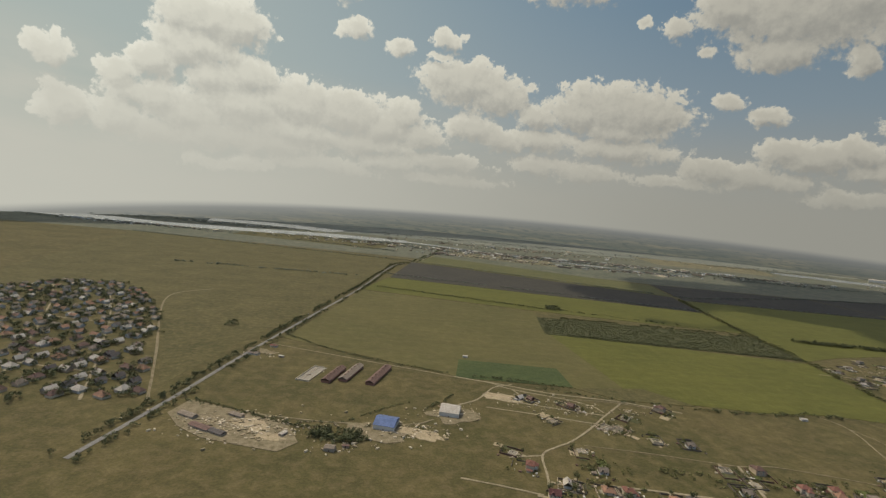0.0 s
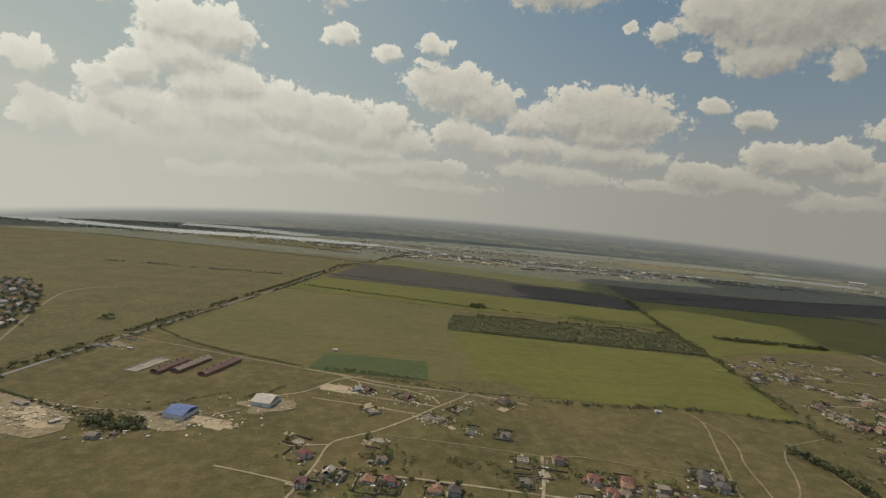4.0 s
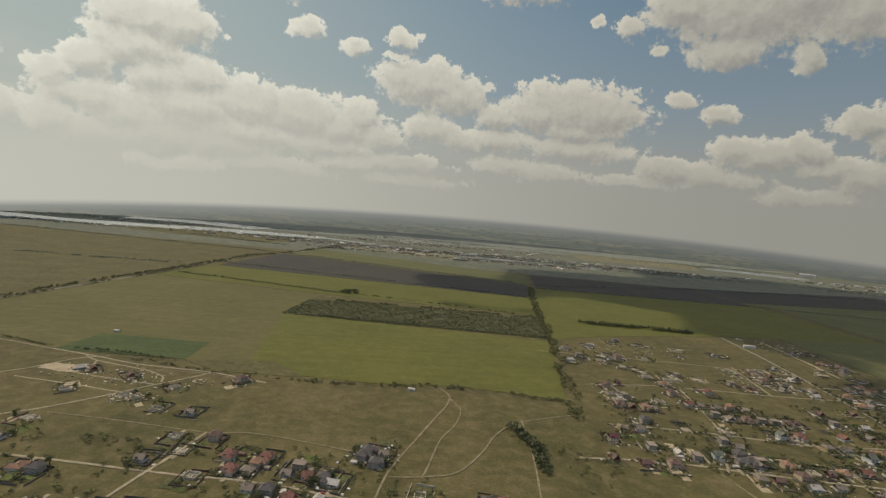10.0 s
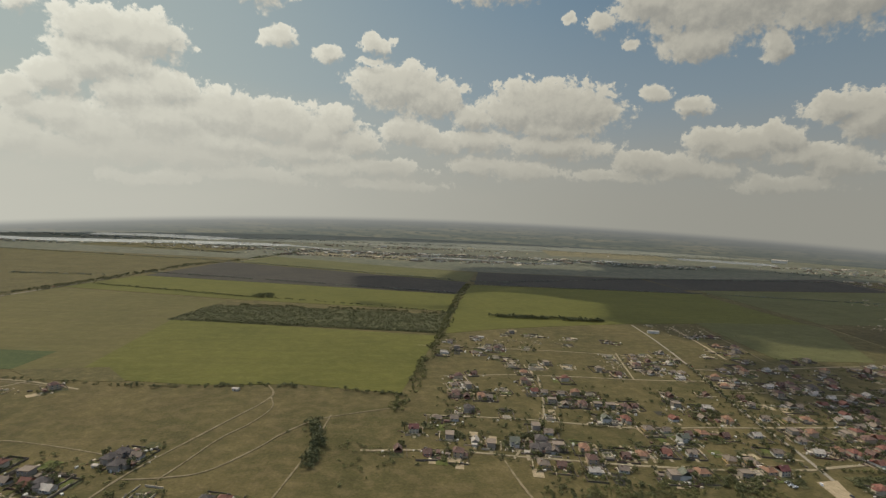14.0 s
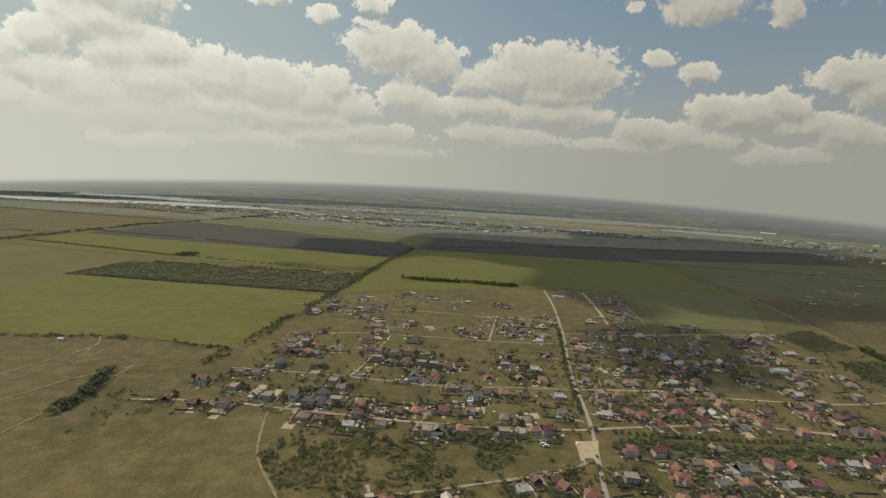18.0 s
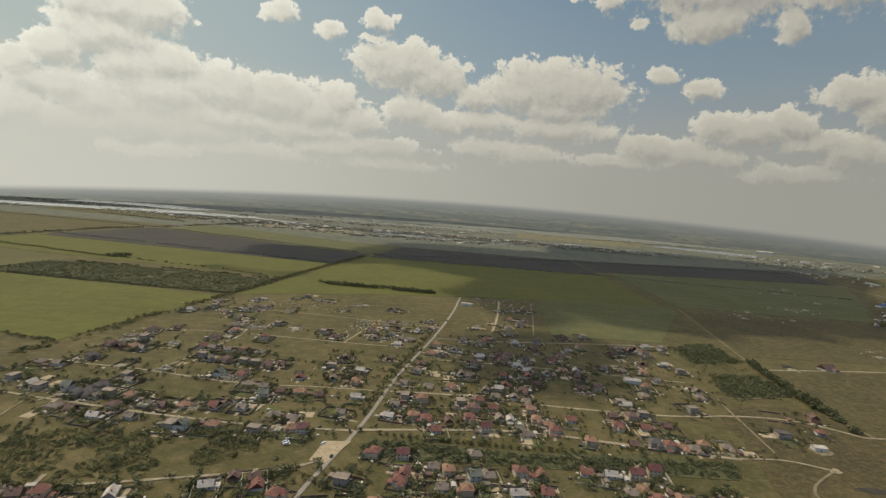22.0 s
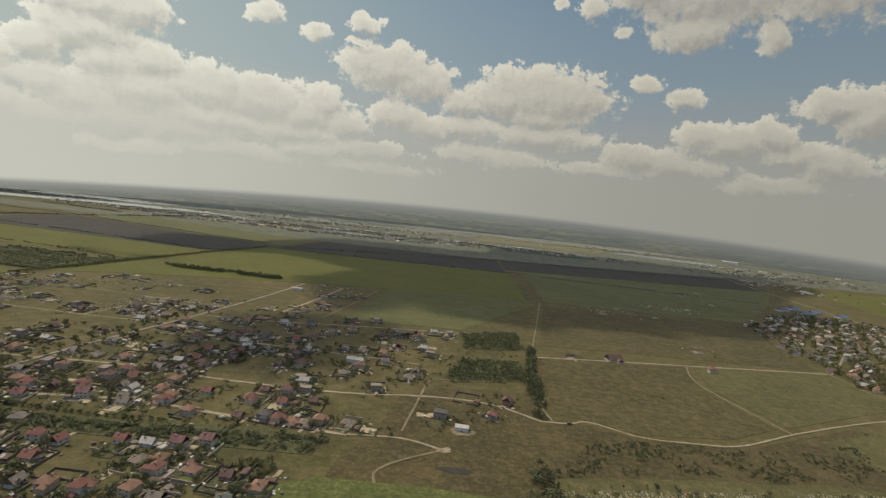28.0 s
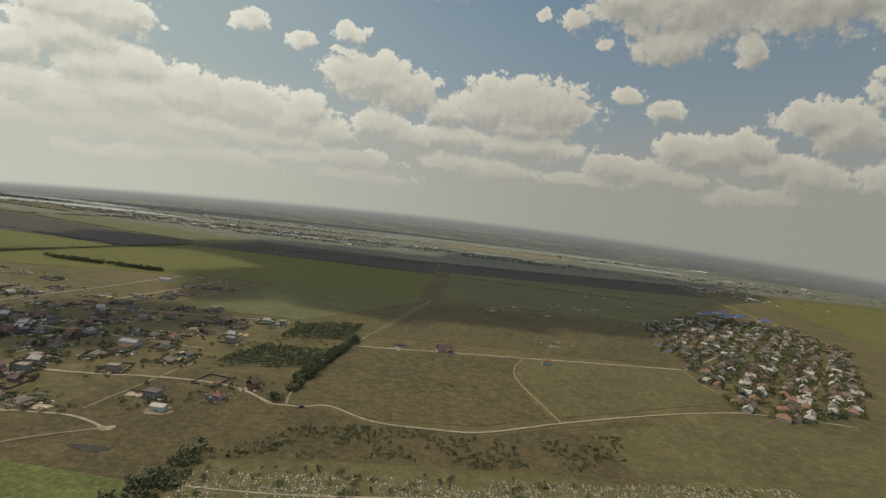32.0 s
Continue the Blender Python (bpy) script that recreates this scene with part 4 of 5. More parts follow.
STYLES = [
    ("red tiled", dict(w=11, d=9, floors=2, form="hip", roof="red", wall=0, porch=True, wing=6, garage=True)),
    ("orange tiled", dict(w=12, d=9, floors=1, form="hip", roof="orange", wall=0, wing=6, terrace=True)),
    ("brown tiled", dict(w=11, d=10, floors=2, form="hip", roof="brown", wall=3, wing=6, garage=True)),
    ("grey slate", dict(w=10, d=8, floors=1, form="gable", roof="grey", wall=1, dormer=True)),
    ("dark shingled", dict(w=12, d=10, floors=2, form="hip", roof="dark", wall=2, wing=6, terrace=True)),
    ("red tiled steep", dict(w=10, d=9, floors=1, form="gable", roof="red", wall=1, wing=5)),
    ("orange tiled tall", dict(w=10, d=10, floors=2, form="hip", roof="orange", wall=3, wing=5, terrace=True)),
    ("pale metal", dict(w=11, d=8, floors=1, form="gable", roof="white", wall=1, garage=True)),
    ("wine metal", dict(w=11, d=9, floors=2, form="gable", roof="wine", wall=0, windows=3, dormer=True)),
    ("blue metal", dict(w=10, d=8, floors=1, form="hip", roof="blue", wall=1)),
    ("green metal", dict(w=10, d=9, floors=2, form="gable", roof="green", wall=1, wing=5)),
    ("flat grey", dict(w=11, d=9, floors=2, form="flat", roof="grey", wall=2, windows=3, terrace=True)),
    ("brown slate", dict(w=9, d=8, floors=1, form="gable", roof="brown", wall=4, dormer=True)),
    ("grey hipped", dict(w=12, d=9, floors=1, form="hip", roof="grey", wall=5, wing=6)),
]
WALL_WORDS = ["cream plaster", "white plaster", "grey block", "sand brick", "red brick", "ochre plaster"]
USED = set()
TAKEN = []


def put(kind, source, x, y, turn):
    """The first of a kind is moved to its place, the others are copies."""
    m = pose(x, y, 0, 0, 0, turn)
    if kind not in USED:
        USED.add(kind)
        source.matrix_basis = m @ Matrix.Diagonal((*source.scale, 1))
        return source
    return copy_thing(source, m)


MODELS = {}


def place_house(style, x, y, turn):
    word, spec = STYLES[style]
    if style not in MODELS:
        floors = "two-storey" if spec["floors"] == 2 else "single-storey"
        MODELS[style] = house("house", label=f"{floors} {WALL_WORDS[spec['wall']]} house with {word} roof", **spec)
    TAKEN.append((x, y, 3.4))
    return put(("house", style), MODELS[style], x, y, turn)


def free(x, y, r):
    return all((x - a) ** 2 + (y - c) ** 2 > (r + q) ** 2 for a, c, q in TAKEN)


SITES = [shell("building_site", 12, 10, "unfinished pale block house shell on bare ground"), shell("building_site", 10, 9, "low foundation walls of a new house", 1.1)]
SHEDS = [shed("shed", 5, 4, 2.4, "grey", 2, "small grey outbuilding in a yard"), shed("shed", 7, 4, 2.4, "brown", 4, "small brick outbuilding with brown roof"),
         shed("shed", 6, 4, 2.4, "white", 1, "small white outbuilding with pale roof")]
FENCES = [plot_fence("plot_fence", 24, 34), plot_fence("plot_fence", 20, 28)]


SHADES = {"r": (0, 5), "o": (1, 6), "b": (2, 12), "g": (3, 13, 11), "d": (4,), "w": (7, 3), "k": (8,), "n": (10,), "u": (9,), "y": (1,)}
PLAN = [
    "n116,223 k99,241 r144,246 o133,248 w111,254 g139,269 r94,271 s88,289 s136,295 s130,338 b125,378 w116,379 g279,226 d178,238 o169,241 g274,243 g219,251 r281,255 s225,277 w221,308 s199,313 s178,330 s170,332 s194,350 b156,368 b235,370 g346,204 r362,203 r370,205 w312,217",
    "r299,219 d394,217 r402,217 d288,224 s361,223 w318,232 d313,236 r305,238 w294,240 d338,252 d331,259 b576,245 g566,247 b519,260 g578,262 b501,262 d567,264 d573,265 b484,267 g541,271 n556,272 d573,275 w532,276 g517,283 k495,292 g577,295 w524,310 g512,311 s562,314 d536,325",
    "g557,349 o551,350 b532,355 s573,366 g545,375 g534,377 b541,398 g570,475 w537,475 g588,488 g550,519 w583,536 g597,169 b605,170 r614,170 w640,172 r704,174 w674,180 r695,181 b683,187 b692,187 g678,230 n641,230 k703,232 g635,231 s688,234 o697,234 y655,234 w592,238 g610,239",
    "g694,246 g682,248 b596,249 b619,254 w720,255 w663,256 s609,256 o630,256 s636,256 r647,257 o597,263 g582,267 n670,274 b703,279 w726,279 b678,282 o690,283 g583,287 g666,288 g655,291 s638,302 o723,303 n631,305 r646,305 r684,307 g707,308 s593,311 w724,327 b657,327 g647,330",
    "b666,330 g702,332 g638,332 b626,333 g613,334 g605,341 b710,353 w618,357 s643,357 o631,358 w605,360 r598,363 b596,385 r636,393 g728,411 s723,425 s617,427 s653,428 s602,444 b597,489 o786,182 w809,182 r823,183 g864,185 g775,184 g730,187 r756,187 n791,193 r758,194 g798,195",
    "o779,197 r824,197 r814,198 w860,200 r848,201 g772,201 k757,210 r743,211 g794,214 o862,232 w827,238 r775,239 k804,243 r844,243 w824,244 r770,251 b783,251 w748,254 o762,254 o844,252 r796,255 w821,256 w815,258 w751,270 b801,269 o837,270 r813,272 g793,278 o769,280 r805,280",
    "g757,283 g838,285 w818,290 w831,291 w813,301 b840,301 g773,303 o789,305 w823,305 w756,306 r829,312 b853,317 g805,328 w799,330 w766,332 r831,332 r851,333 w853,346 b770,348 o884,351 b744,355 w847,357 b836,364 d858,370 w785,375 w820,375 o779,377 b843,378 b836,380 g799,389",
    "w749,396 o785,398 w751,413 d883,428 o835,431 g780,452 s828,472 g783,484 s852,493 w883,162 n908,160 o872,165 o916,173 r874,179 b902,179 o887,181 o871,188 k873,200 k884,204 g922,230 r907,231 o915,231 b887,232 o928,233 g943,233 d900,233",
    "r904,253 r887,253 b920,257 b902,267 b890,268 g912,272 w908,287 b899,316 o939,321 W934,334 b891,338 g956,338 w895,352 g923,362 g990,363 b964,379 w985,380 b948,404 b981,410 o922,419 b970,418",
    "g953,284 g973,308 s1115,391 r1239,386 s1264,449",
    "g858,450 d880,492 g963,424 b978,425 w995,436 g1010,432 g937,359 o953,354 b885,312 g905,290 o837,256 r860,260 g929,306 b873,402 g904,405 o828,414 b893,386 g811,422 w859,423 b812,355 g868,341 r882,373 b916,449 g939,458 w978,320",
    "s650,555 s658,557 s668,553 w603,502 s581,498 s589,502 g554,493 s598,455 s589,461 b556,407 s699,541 s708,545 g634,439 s535,366 b540,351 s529,323 s604,394 s598,433 b247,276 s234,262 d334,265 g343,263 s249,237 r261,256 o277,248 g299,247 r266,242",
    "s624,558 g635,570 s632,495 s624,427 g680,421 w740,527 s748,523 g736,456 b725,433 s755,471 s686,511 b693,407 w767,444 o603,412 s869,559 g880,562 s890,564 b901,563 s909,563 o875,518 g864,478 b891,508 s853,628 b748,451 g741,469 s713,469 g760,413 w743,427",
]
STREETS = [smooth(line, 5) for line in (MAIN, CROSS_R, STREET_3, STREET_M, STREET_N, STREET_A, STREET_B, STREET_C, STREET_D, STREET_W)]
STREETS += [smooth(line, 5) for line in ([(139, 255), (219, 242), (269, 235), (339, 217)], [(71, 160), (107, 287), (178, 353)], [(141, 303), (239, 284)], [(1078, 384), (1232, 399), (1371, 412)])]


def street_turn(x, y):
    """The turn of the nearest street, so that houses stand square to it."""
    best = min((((x - a[0]) ** 2 + (y - a[1]) ** 2, a, c) for line in STREETS for a, c in zip(line, line[1:])), key=lambda q: q[0])
    (ax, ay), (cx, cy) = best[1:]
    turn = math.atan2(cy - ay, cx - ax)
    side = -math.sin(turn) * (x - ax) + math.cos(turn) * (y - ay)
    return math.degrees(turn) + (0 if side > 0 else 180)


rng = random.Random(5)
for n, row in enumerate(PLAN):
    for item in row.split():
        x, y = (float(v) for v in item[1:].split(","))
        turn = street_turn(x, y) + rng.choice((0, 0, 90)) + rng.uniform(-5, 5)
        if item[0] == "s":
            k = rng.randrange(2)
            put(("site", k), SITES[k], x, y, turn)
            TAKEN.append((x, y, 4))
            continue
        if item[0] == "W":
            ob = shed("hall", 22, 12, 5, "white", 1, "long white hall with a pale metal roof", "hall")
            ob.matrix_basis = pose(x, y, 0, 0, 0, turn) @ Matrix.Diagonal((*ob.scale, 1))
            TAKEN.append((x, y, 8))
            continue
        place_house(rng.choice(SHADES[item[0]]), x, y, turn)
        if rng.random() < 0.42:
            k = rng.randrange(2)
            a = radians(street_turn(x, y))
            put(("fence", k), FENCES[k], x - math.sin(a) * 2.5, y + math.cos(a) * 2.5, math.degrees(a))
        if rng.random() < 0.6:
            k, a = rng.randrange(3), rng.uniform(0, 6.283)
            sx, sy = x + 6.5 * math.cos(a), y + 6.5 * math.sin(a)
            if free(sx, sy, 1.8):
                put(("shed", k), SHEDS[k], sx, sy, turn + rng.choice((0, 90)))
                TAKEN.append((sx, sy, 1.8))


def street(line, seed, gap, sides=(-1, 1), back=8, skip=0.12, styles=None):
    """Further houses along a street, each facing it, with some plots left empty."""
    rng = random.Random(seed)
    for side in sides:
        for x, y, a in along(line, gap, rng.uniform(0, gap)):
            off = back + rng.uniform(-1.5, 2)
            hx, hy = x - math.sin(a) * side * off, y + math.cos(a) * side * off
            if rng.random() < skip or not free(hx, hy, 3.4):
                continue
            place_house(rng.choice(styles), hx, hy, math.degrees(a) + (0 if side > 0 else 180) + rng.choice((0, 0, 90)) + rng.uniform(-4, 4))
            if rng.random() < 0.4:
                k = rng.randrange(2)
                put(("fence", k), FENCES[k], hx - math.sin(a) * side * 2.5, hy + math.cos(a) * side * 2.5, math.degrees(a) + (0 if side > 0 else 180))


MIXED = [0, 1, 2, 2, 3, 4, 5, 6, 7, 8, 10, 11, 12, 12, 13, 3]
street([(191, 204), (237, 198), (283, 197), (325, 189)], 4, 13, styles=MIXED, skip=0.3)
street([(610, 156), (670, 153), (730, 160), (799, 161), (865, 156), (907, 152)], 13, 12, styles=[0, 3, 2, 13, 7, 12, 6, 3, 11, 5], skip=0.12)
street([(320, 190), (378, 180), (418, 170)], 16, 13, styles=[0, 2, 4, 5, 6], skip=0.2)


# single houses on the open ground by the orchard and along the east road
for x, y, turn, label, spec in (
        (1035, 277, 70, "tall narrow red brick house standing alone by the tree belt", dict(w=11, d=9, floors=2, form="gable", roof="brown", wall=4)),
        (1023, 258, -14, "small white house with a faded red roof beside the track", dict(w=10, d=8, floors=1, form="hip", roof="red", wall=1)),
        (992, 252, -10, "unfinished grey house with a dark flat roof", dict(w=13, d=11, floors=2, form="flat", roof="dark", wall=2)),
        (1154, 396, 8, "large low house with a dark brown roof and white gable", dict(w=24, d=16, floors=1, form="gable", roof="brown", wall=1, wing=8))):
    ob = house("house", label=label, **spec)
    ob.matrix_basis = pose(x, y, 0, 0, 0, turn) @ Matrix.Diagonal((*ob.scale, 1))
    TAKEN.append((x, y, 5))
ob = shed("shed", 13, 8, 4.5, "white", 1, "white block hut with a flat pale roof on bare ground")
ob.matrix_basis = pose(1003, 237, 0, 0, 0, -8) @ Matrix.Diagonal((*ob.scale, 1))
ob = shed("shed", 7, 5, 3.5, "red", 3, "small garden house with a red roof")
ob.matrix_basis = pose(1016, 275, 0, 0, 0, 60) @ Matrix.Diagonal((*ob.scale, 1))
ob = plot_fence("plot_fence", 26, 30)
ob.matrix_basis = pose(1010, 281, 0, 0, 0, -15) @ Matrix.Diagonal((*ob.scale, 1))
slab("pavement", blob(985, 253, 6, 4, 10, 11), 0.27, SAND, "heap of pale building sand beside the unfinished house", category="pavement")
slab("pavement", blob(1003, 236, 7, 5, 10, 12), 0.26, TRACK, "trodden ground round the white hut", category="pavement")
slab("pavement", blob(992, 214, 3.5, 2.2, 10, 13), 0.30, DIRT, "pale turning place at the end of the street", category="pavement")
slab("field", blob(996, 196, 8, 2.5, -8, 14), 0.24, PLOUGH, "dark patch of dug earth", category="ground")


# the farm and the halls by the highway
def barn(x, y, turn, roof, length, label):
    root = tagged(new("barn"), label, "barn", "long barns of the farm")
    b = Build()
    b.box(-3.6, -length / 2, 0, 3.6, length / 2, 2.4)
    child("wall", b.mesh("wall", WALLS[4]), root)
    ob = child("roof", roof_mesh("roof", length, 7.2, 2.4, 1.8, "gable", 0.5, ROOFS[roof]), root)
    ob.rotation_euler.z = radians(90)
    for k in range(5):
        b = Build()
        b.box(-0.5, -0.5, 3.4, 0.5, 0.5, 4.9)
        ob = child("roof_vent", b.mesh("roof_vent", ROOFS["brown"]), root)
        ob.location.y = (k - 2) * length / 5.4
    root.matrix_basis = pose(x, y, 0, 0, 0, turn)


barn(-1, 413, -18, "brown", 46, "long brick farm barn with a worn red-brown roof")
barn(-39, 408, -16, "brown", 36, "long brick farm barn with a worn red-brown roof")
barn(-25, 415, -17, "grey", 40, "long grey-roofed brick farm barn")
ruin = shell("building_site", 16, 40, "roofless low walls of an old barn", 1.6)
ruin.matrix_basis = pose(-58, 410, 0, 0, 0, -16) @ Matrix.Diagonal((0.7, 0.9, 0.7, 1))
for x, y, w, d, roof, label in ((7, 319, 26, 30, "blue", "big hall with a bright blue metal roof"), (54, 345, 26, 30, "white", "big hall with a white metal roof"), (-118, 453, 18, 10, "grey", "grey roadside depot building"),
                                (-106, 479, 12, 7, "red", "small red-roofed roadside building"), (86, 485, 9, 7, "white", "small white field hut"), (832, 582, 26, 7, "white", "long white store building"),
                                (364, 367, 9, 6, "white", "pale hut beside the field edge"), (433, 299, 8, 6, "white", "white hut beside the bushes"), (590, 544, 16, 7, "white", "long white hut by the settlement")):
    ob = shed("hall", w, d, 6 if w > 20 else 3, roof, 1, label, "hall")
    ob.matrix_basis = pose(x, y, 0, 0, 0, -14) @ Matrix.Diagonal((*ob.scale, 1))
for x, y, w, d, high, roof, turn, label in ((-122, 319, 24, 9, 3, "grey", -28, "long grey-roofed works shed"), (-108, 303, 28, 9, 3, "brown", -28, "long rusty-roofed works shed"), (-96, 297, 20, 8, 3, "dark", -28, "dark flat works shed"),
                                           (-92, 322, 18, 7, 3, "grey", -26, "grey workshop in the yard"), (-57, 299, 10, 5, 3, "white", 62, "small white site hut"), (-26, 283, 11, 9, 4, "grey", -8, "square grey block building"),
                                           (-17, 287, 7, 4, 2.5, "brown", -8, "low brown outbuilding beside the yard"), (-92, 449, 8, 5, 2.6, "white", -16, "small white field hut")):
    ob = shed("shed", w, d, high, roof, 2, label)
    ob.matrix_basis = pose(x, y, 0, 0, 0, turn) @ Matrix.Diagonal((*ob.scale, 1))
ob = shed("hall", 68, 20, 13, "white", 1, "long white hall far off on the plain", "hall")
ob.matrix_basis = pose(2500, 2220, 0, 0, 0, -42) @ Matrix.Diagonal((1, 1, 1, 1))
for x, y, turn in ((1640, 806, 20), (1668, 790, 20), (1706, 812, 20), (1738, 790, 20), (1690, 840, 20)):
    ob = shed("hall", 48, 18, 6, "blue", 1, "long industrial hall with a blue metal roof", "hall")
    ob.matrix_basis = pose(x, y, 0, 0, 0, turn) @ Matrix.Diagonal((*ob.scale, 1))


# ---- the two older villages, in rows along their lanes ----
def small_house(style, label):
    roof, wall, w, d, form = style
    root = tagged(new("cottage"), label, "house", "cottages of the old villages")
    b = Build()
    b.box(-w / 2, -d / 2, 0, w / 2, d / 2, 2.9)
    if form == "gable":
        for x in (-w / 2, w / 2):
            b.quad((x, -d / 2, 2.9), (x, d / 2, 2.9), (x, 0, 2.9 + d * 0.4))
    child("wall", b.mesh("wall", WALLS[wall]), root)
    child("roof", roof_mesh("roof", w, d, 2.9, d * 0.45, form, 0.5, ROOFS[roof]), root)
    ob = child("chimney", CHIMNEY, root)
    ob.location = (w * 0.2, 0.8, 2.9 + d * 0.4)
    root.scale = (0.72, 0.72, 0.72)
    return root


COTTAGES = [small_house(s_, f"small {WALL_WORDS[s_[1]]} cottage with {s_[0]} roof") for s_ in (
    ("grey", 1, 11, 8, "gable"), ("brown", 0, 12, 8, "hip"), ("white", 1, 11, 8, "gable"), ("grey", 0, 10, 8, "hip"), ("white", 3, 11, 8, "gable"), ("orange", 0, 12, 9, "hip"), ("white", 1, 12, 9, "hip"), ("dark", 1, 10, 8, "gable"))]


def inside(x, y, outline):
    hit = False
    for (ax, ay), (cx, cy) in zip(outline, outline[1:] + outline[:1]):
        if (ay > y) != (cy > y) and x < (cx - ax) * (y - ay) / (cy - ay) + ax:
            hit = not hit
    return hit


BACK = Build()


def village(outline, turn, gap_x, gap_y, seed, skip, near):
    rng = random.Random(seed)
    c, s_ = math.cos(radians(turn)), math.sin(radians(turn))
    cx, cy = sum(p[0] for p in outline) / len(outline), sum(p[1] for p in outline) / len(outline)
    spots = []
    for i in range(-40, 41):
        for j in range(-40, 41):
            u, v = i * gap_x + rng.uniform(-4, 4), j * gap_y + (j % 2) * gap_y * -0.28 + rng.uniform(-4, 4)
            x, y = cx + c * u - s_ * v, cy + s_ * u + c * v
            if inside(x, y, outline):
                spots.append((x, y))
                if rng.random() > skip:
                    k = rng.randrange(len(COTTAGES))
                    if near(x, y):
                        put(("cottage", k), COTTAGES[k], x, y, turn + rng.choice((0, 90, 180)) + rng.uniform(-6, 6))
                    else:
                        w, d, a = rng.uniform(5.5, 8.5), rng.uniform(5, 6.5), radians(turn + rng.choice((0, 90)) + rng.uniform(-6, 6))
                        BACK.box(-w / 2, -d / 2, 0, w / 2, d / 2, 2.2, 0, a, (x, y))
                        c2, s2 = math.cos(a), math.sin(a)
                        q = lambda u, v, z: (x + c2 * u - s2 * v, y + s2 * u + c2 * v, z)  # noqa: E731
                        slot = rng.choice((1, 1, 2, 3, 4, 5))
                        for e in (-1, 1):
                            BACK.quad(q(-w / 2 - 0.3, e * (d / 2 + 0.3), 2.1), q(w / 2 + 0.3, e * (d / 2 + 0.3), 2.1), q(w / 2 + 0.3, 0, 4.2), q(-w / 2 - 0.3, 0, 4.2), slot=slot)
                            BACK.quad(q(e * w / 2, -d / 2, 2.2), q(e * w / 2, d / 2, 2.2), q(e * w / 2, 0, 4.1))
                    TAKEN.append((x, y, 4))
    return spots


VILLAGE_W = [(-165, 345), (-190, 405), (-268, 600), (-300, 660), (-394, 740), (-470, 720), (-520, 600), (-420, 470), (-330, 350), (-250, 318)]
VILLAGE_E = [(1378, 413), (1402, 520), (1439, 628), (1540, 715), (1640, 770), (1735, 740), (1700, 600), (1580, 440), (1478, 340), (1395, 300), (1357, 302)]
W_SPOTS = village(VILLAGE_W, 66, 15, 18, 31, 0.12, lambda x, y: y < 470)
E_SPOTS = village(VILLAGE_E, 48, 12, 15, 32, 0.12, lambda x, y: y < 440)
tagged(new("cottage_rows", BACK.mesh("cottage_rows", [WALLS[1], ROOFS["grey"], ROOFS["brown"], ROOFS["orange"], ROOFS["dark"], ROOFS["white"]])), "back rows of small cottages in the old villages", "houses", kind="stuff")
for line in ([(-197, 334), (-236, 423), (-309, 573), (-367, 675)], [(-249, 309), (-292, 415), (-383, 589), (-464, 718)], [(-182, 379), (-302, 400)], [(-235, 517), (-365, 537)]):
    road("road_lane", line, 4, DIRT, "pale dirt lane of the old village")
for line in ([(1373, 411), (1446, 477), (1560, 594), (1675, 725)], [(1391, 320), (1476, 387), (1620, 526), (1702, 606)], [(1433, 525), (1517, 410)]):
    road("road_lane", line, 4, DIRT, "pale dirt lane of the old village")

# ---- trees and bushes ----


def crown_arrays(rng, height, spread, count, leaf):
    """Leaf blades of one crown: lobes of small bent quads, as vertex and face arrays."""
    lobes = [(rng.uniform(-0.5, 0.5) * spread, rng.uniform(-0.5, 0.5) * spread, height * rng.uniform(0.45, 0.85), spread * rng.uniform(0.28, 0.5)) for _ in range(7)]
    v, f = [], []
    for _ in range(count):
        lx, ly, lz, r = lobes[rng.randrange(7)]
        way = Vector((rng.gauss(0, 1), rng.gauss(0, 1), rng.gauss(0, 1))).normalized()
        at = Vector((lx, ly, lz)) + way * r * rng.uniform(0.55, 1.05)
        a = way.orthogonal().normalized()
        a.rotate(Matrix.Rotation(rng.uniform(0, 6.28), 3, way))
        c = way.cross(a) + way * rng.uniform(-0.5, 0.5)
        s1, s2 = leaf * rng.uniform(0.6, 1.3), leaf * rng.uniform(0.5, 1.0)
        n = len(v)
        v += [at - a * s1, at - c * s2 - way * 0.1, at + a * s1, at + c * s2 - way * 0.1]
        f.append((n, n + 1, n + 2, n + 3))
    return v, f


def tree_model(seed, height, spread, leaf_mat, label):
    rng = random.Random(seed)
    root = tagged(new("tree"), label, "tree", "garden trees")
    b = Build()
    for k in range(4):
        z0, z1 = height * 0.15 * k, height * 0.15 * (k + 1)
        r = height * 0.028 * (1.25 - 0.2 * k)
        b.box(-r, -r, z0 - 0.02, r, r, z1, 0, 0.3 * k, (0.02 * k * height, 0.015 * k * height))
    for k in range(5):
        a, r = k * 1.26 + rng.uniform(0, 0.5), height * 0.016
        tip = (math.cos(a) * spread * 0.34, math.sin(a) * spread * 0.34, height * rng.uniform(0.55, 0.75))
        p0 = Vector((0, 0, height * rng.uniform(0.28, 0.45)))
        side = Vector((-math.sin(a), math.cos(a), 0)) * r
        b.quad(p0 - side, p0 + side, Vector(tip) + side * 0.4, Vector(tip) - side * 0.4)
        b.quad(p0 - Vector((0, 0, r)), p0 + Vector((0, 0, r)), Vector(tip) + Vector((0, 0, r * 0.4)), Vector(tip) - Vector((0, 0, r * 0.4)))
    child("trunk", b.mesh("trunk", BARK), root)
    v, f = crown_arrays(rng, height, spread, 420, 0.25)
    child("crown", mesh("crown", v, f, leaf_mat), root)
    return root


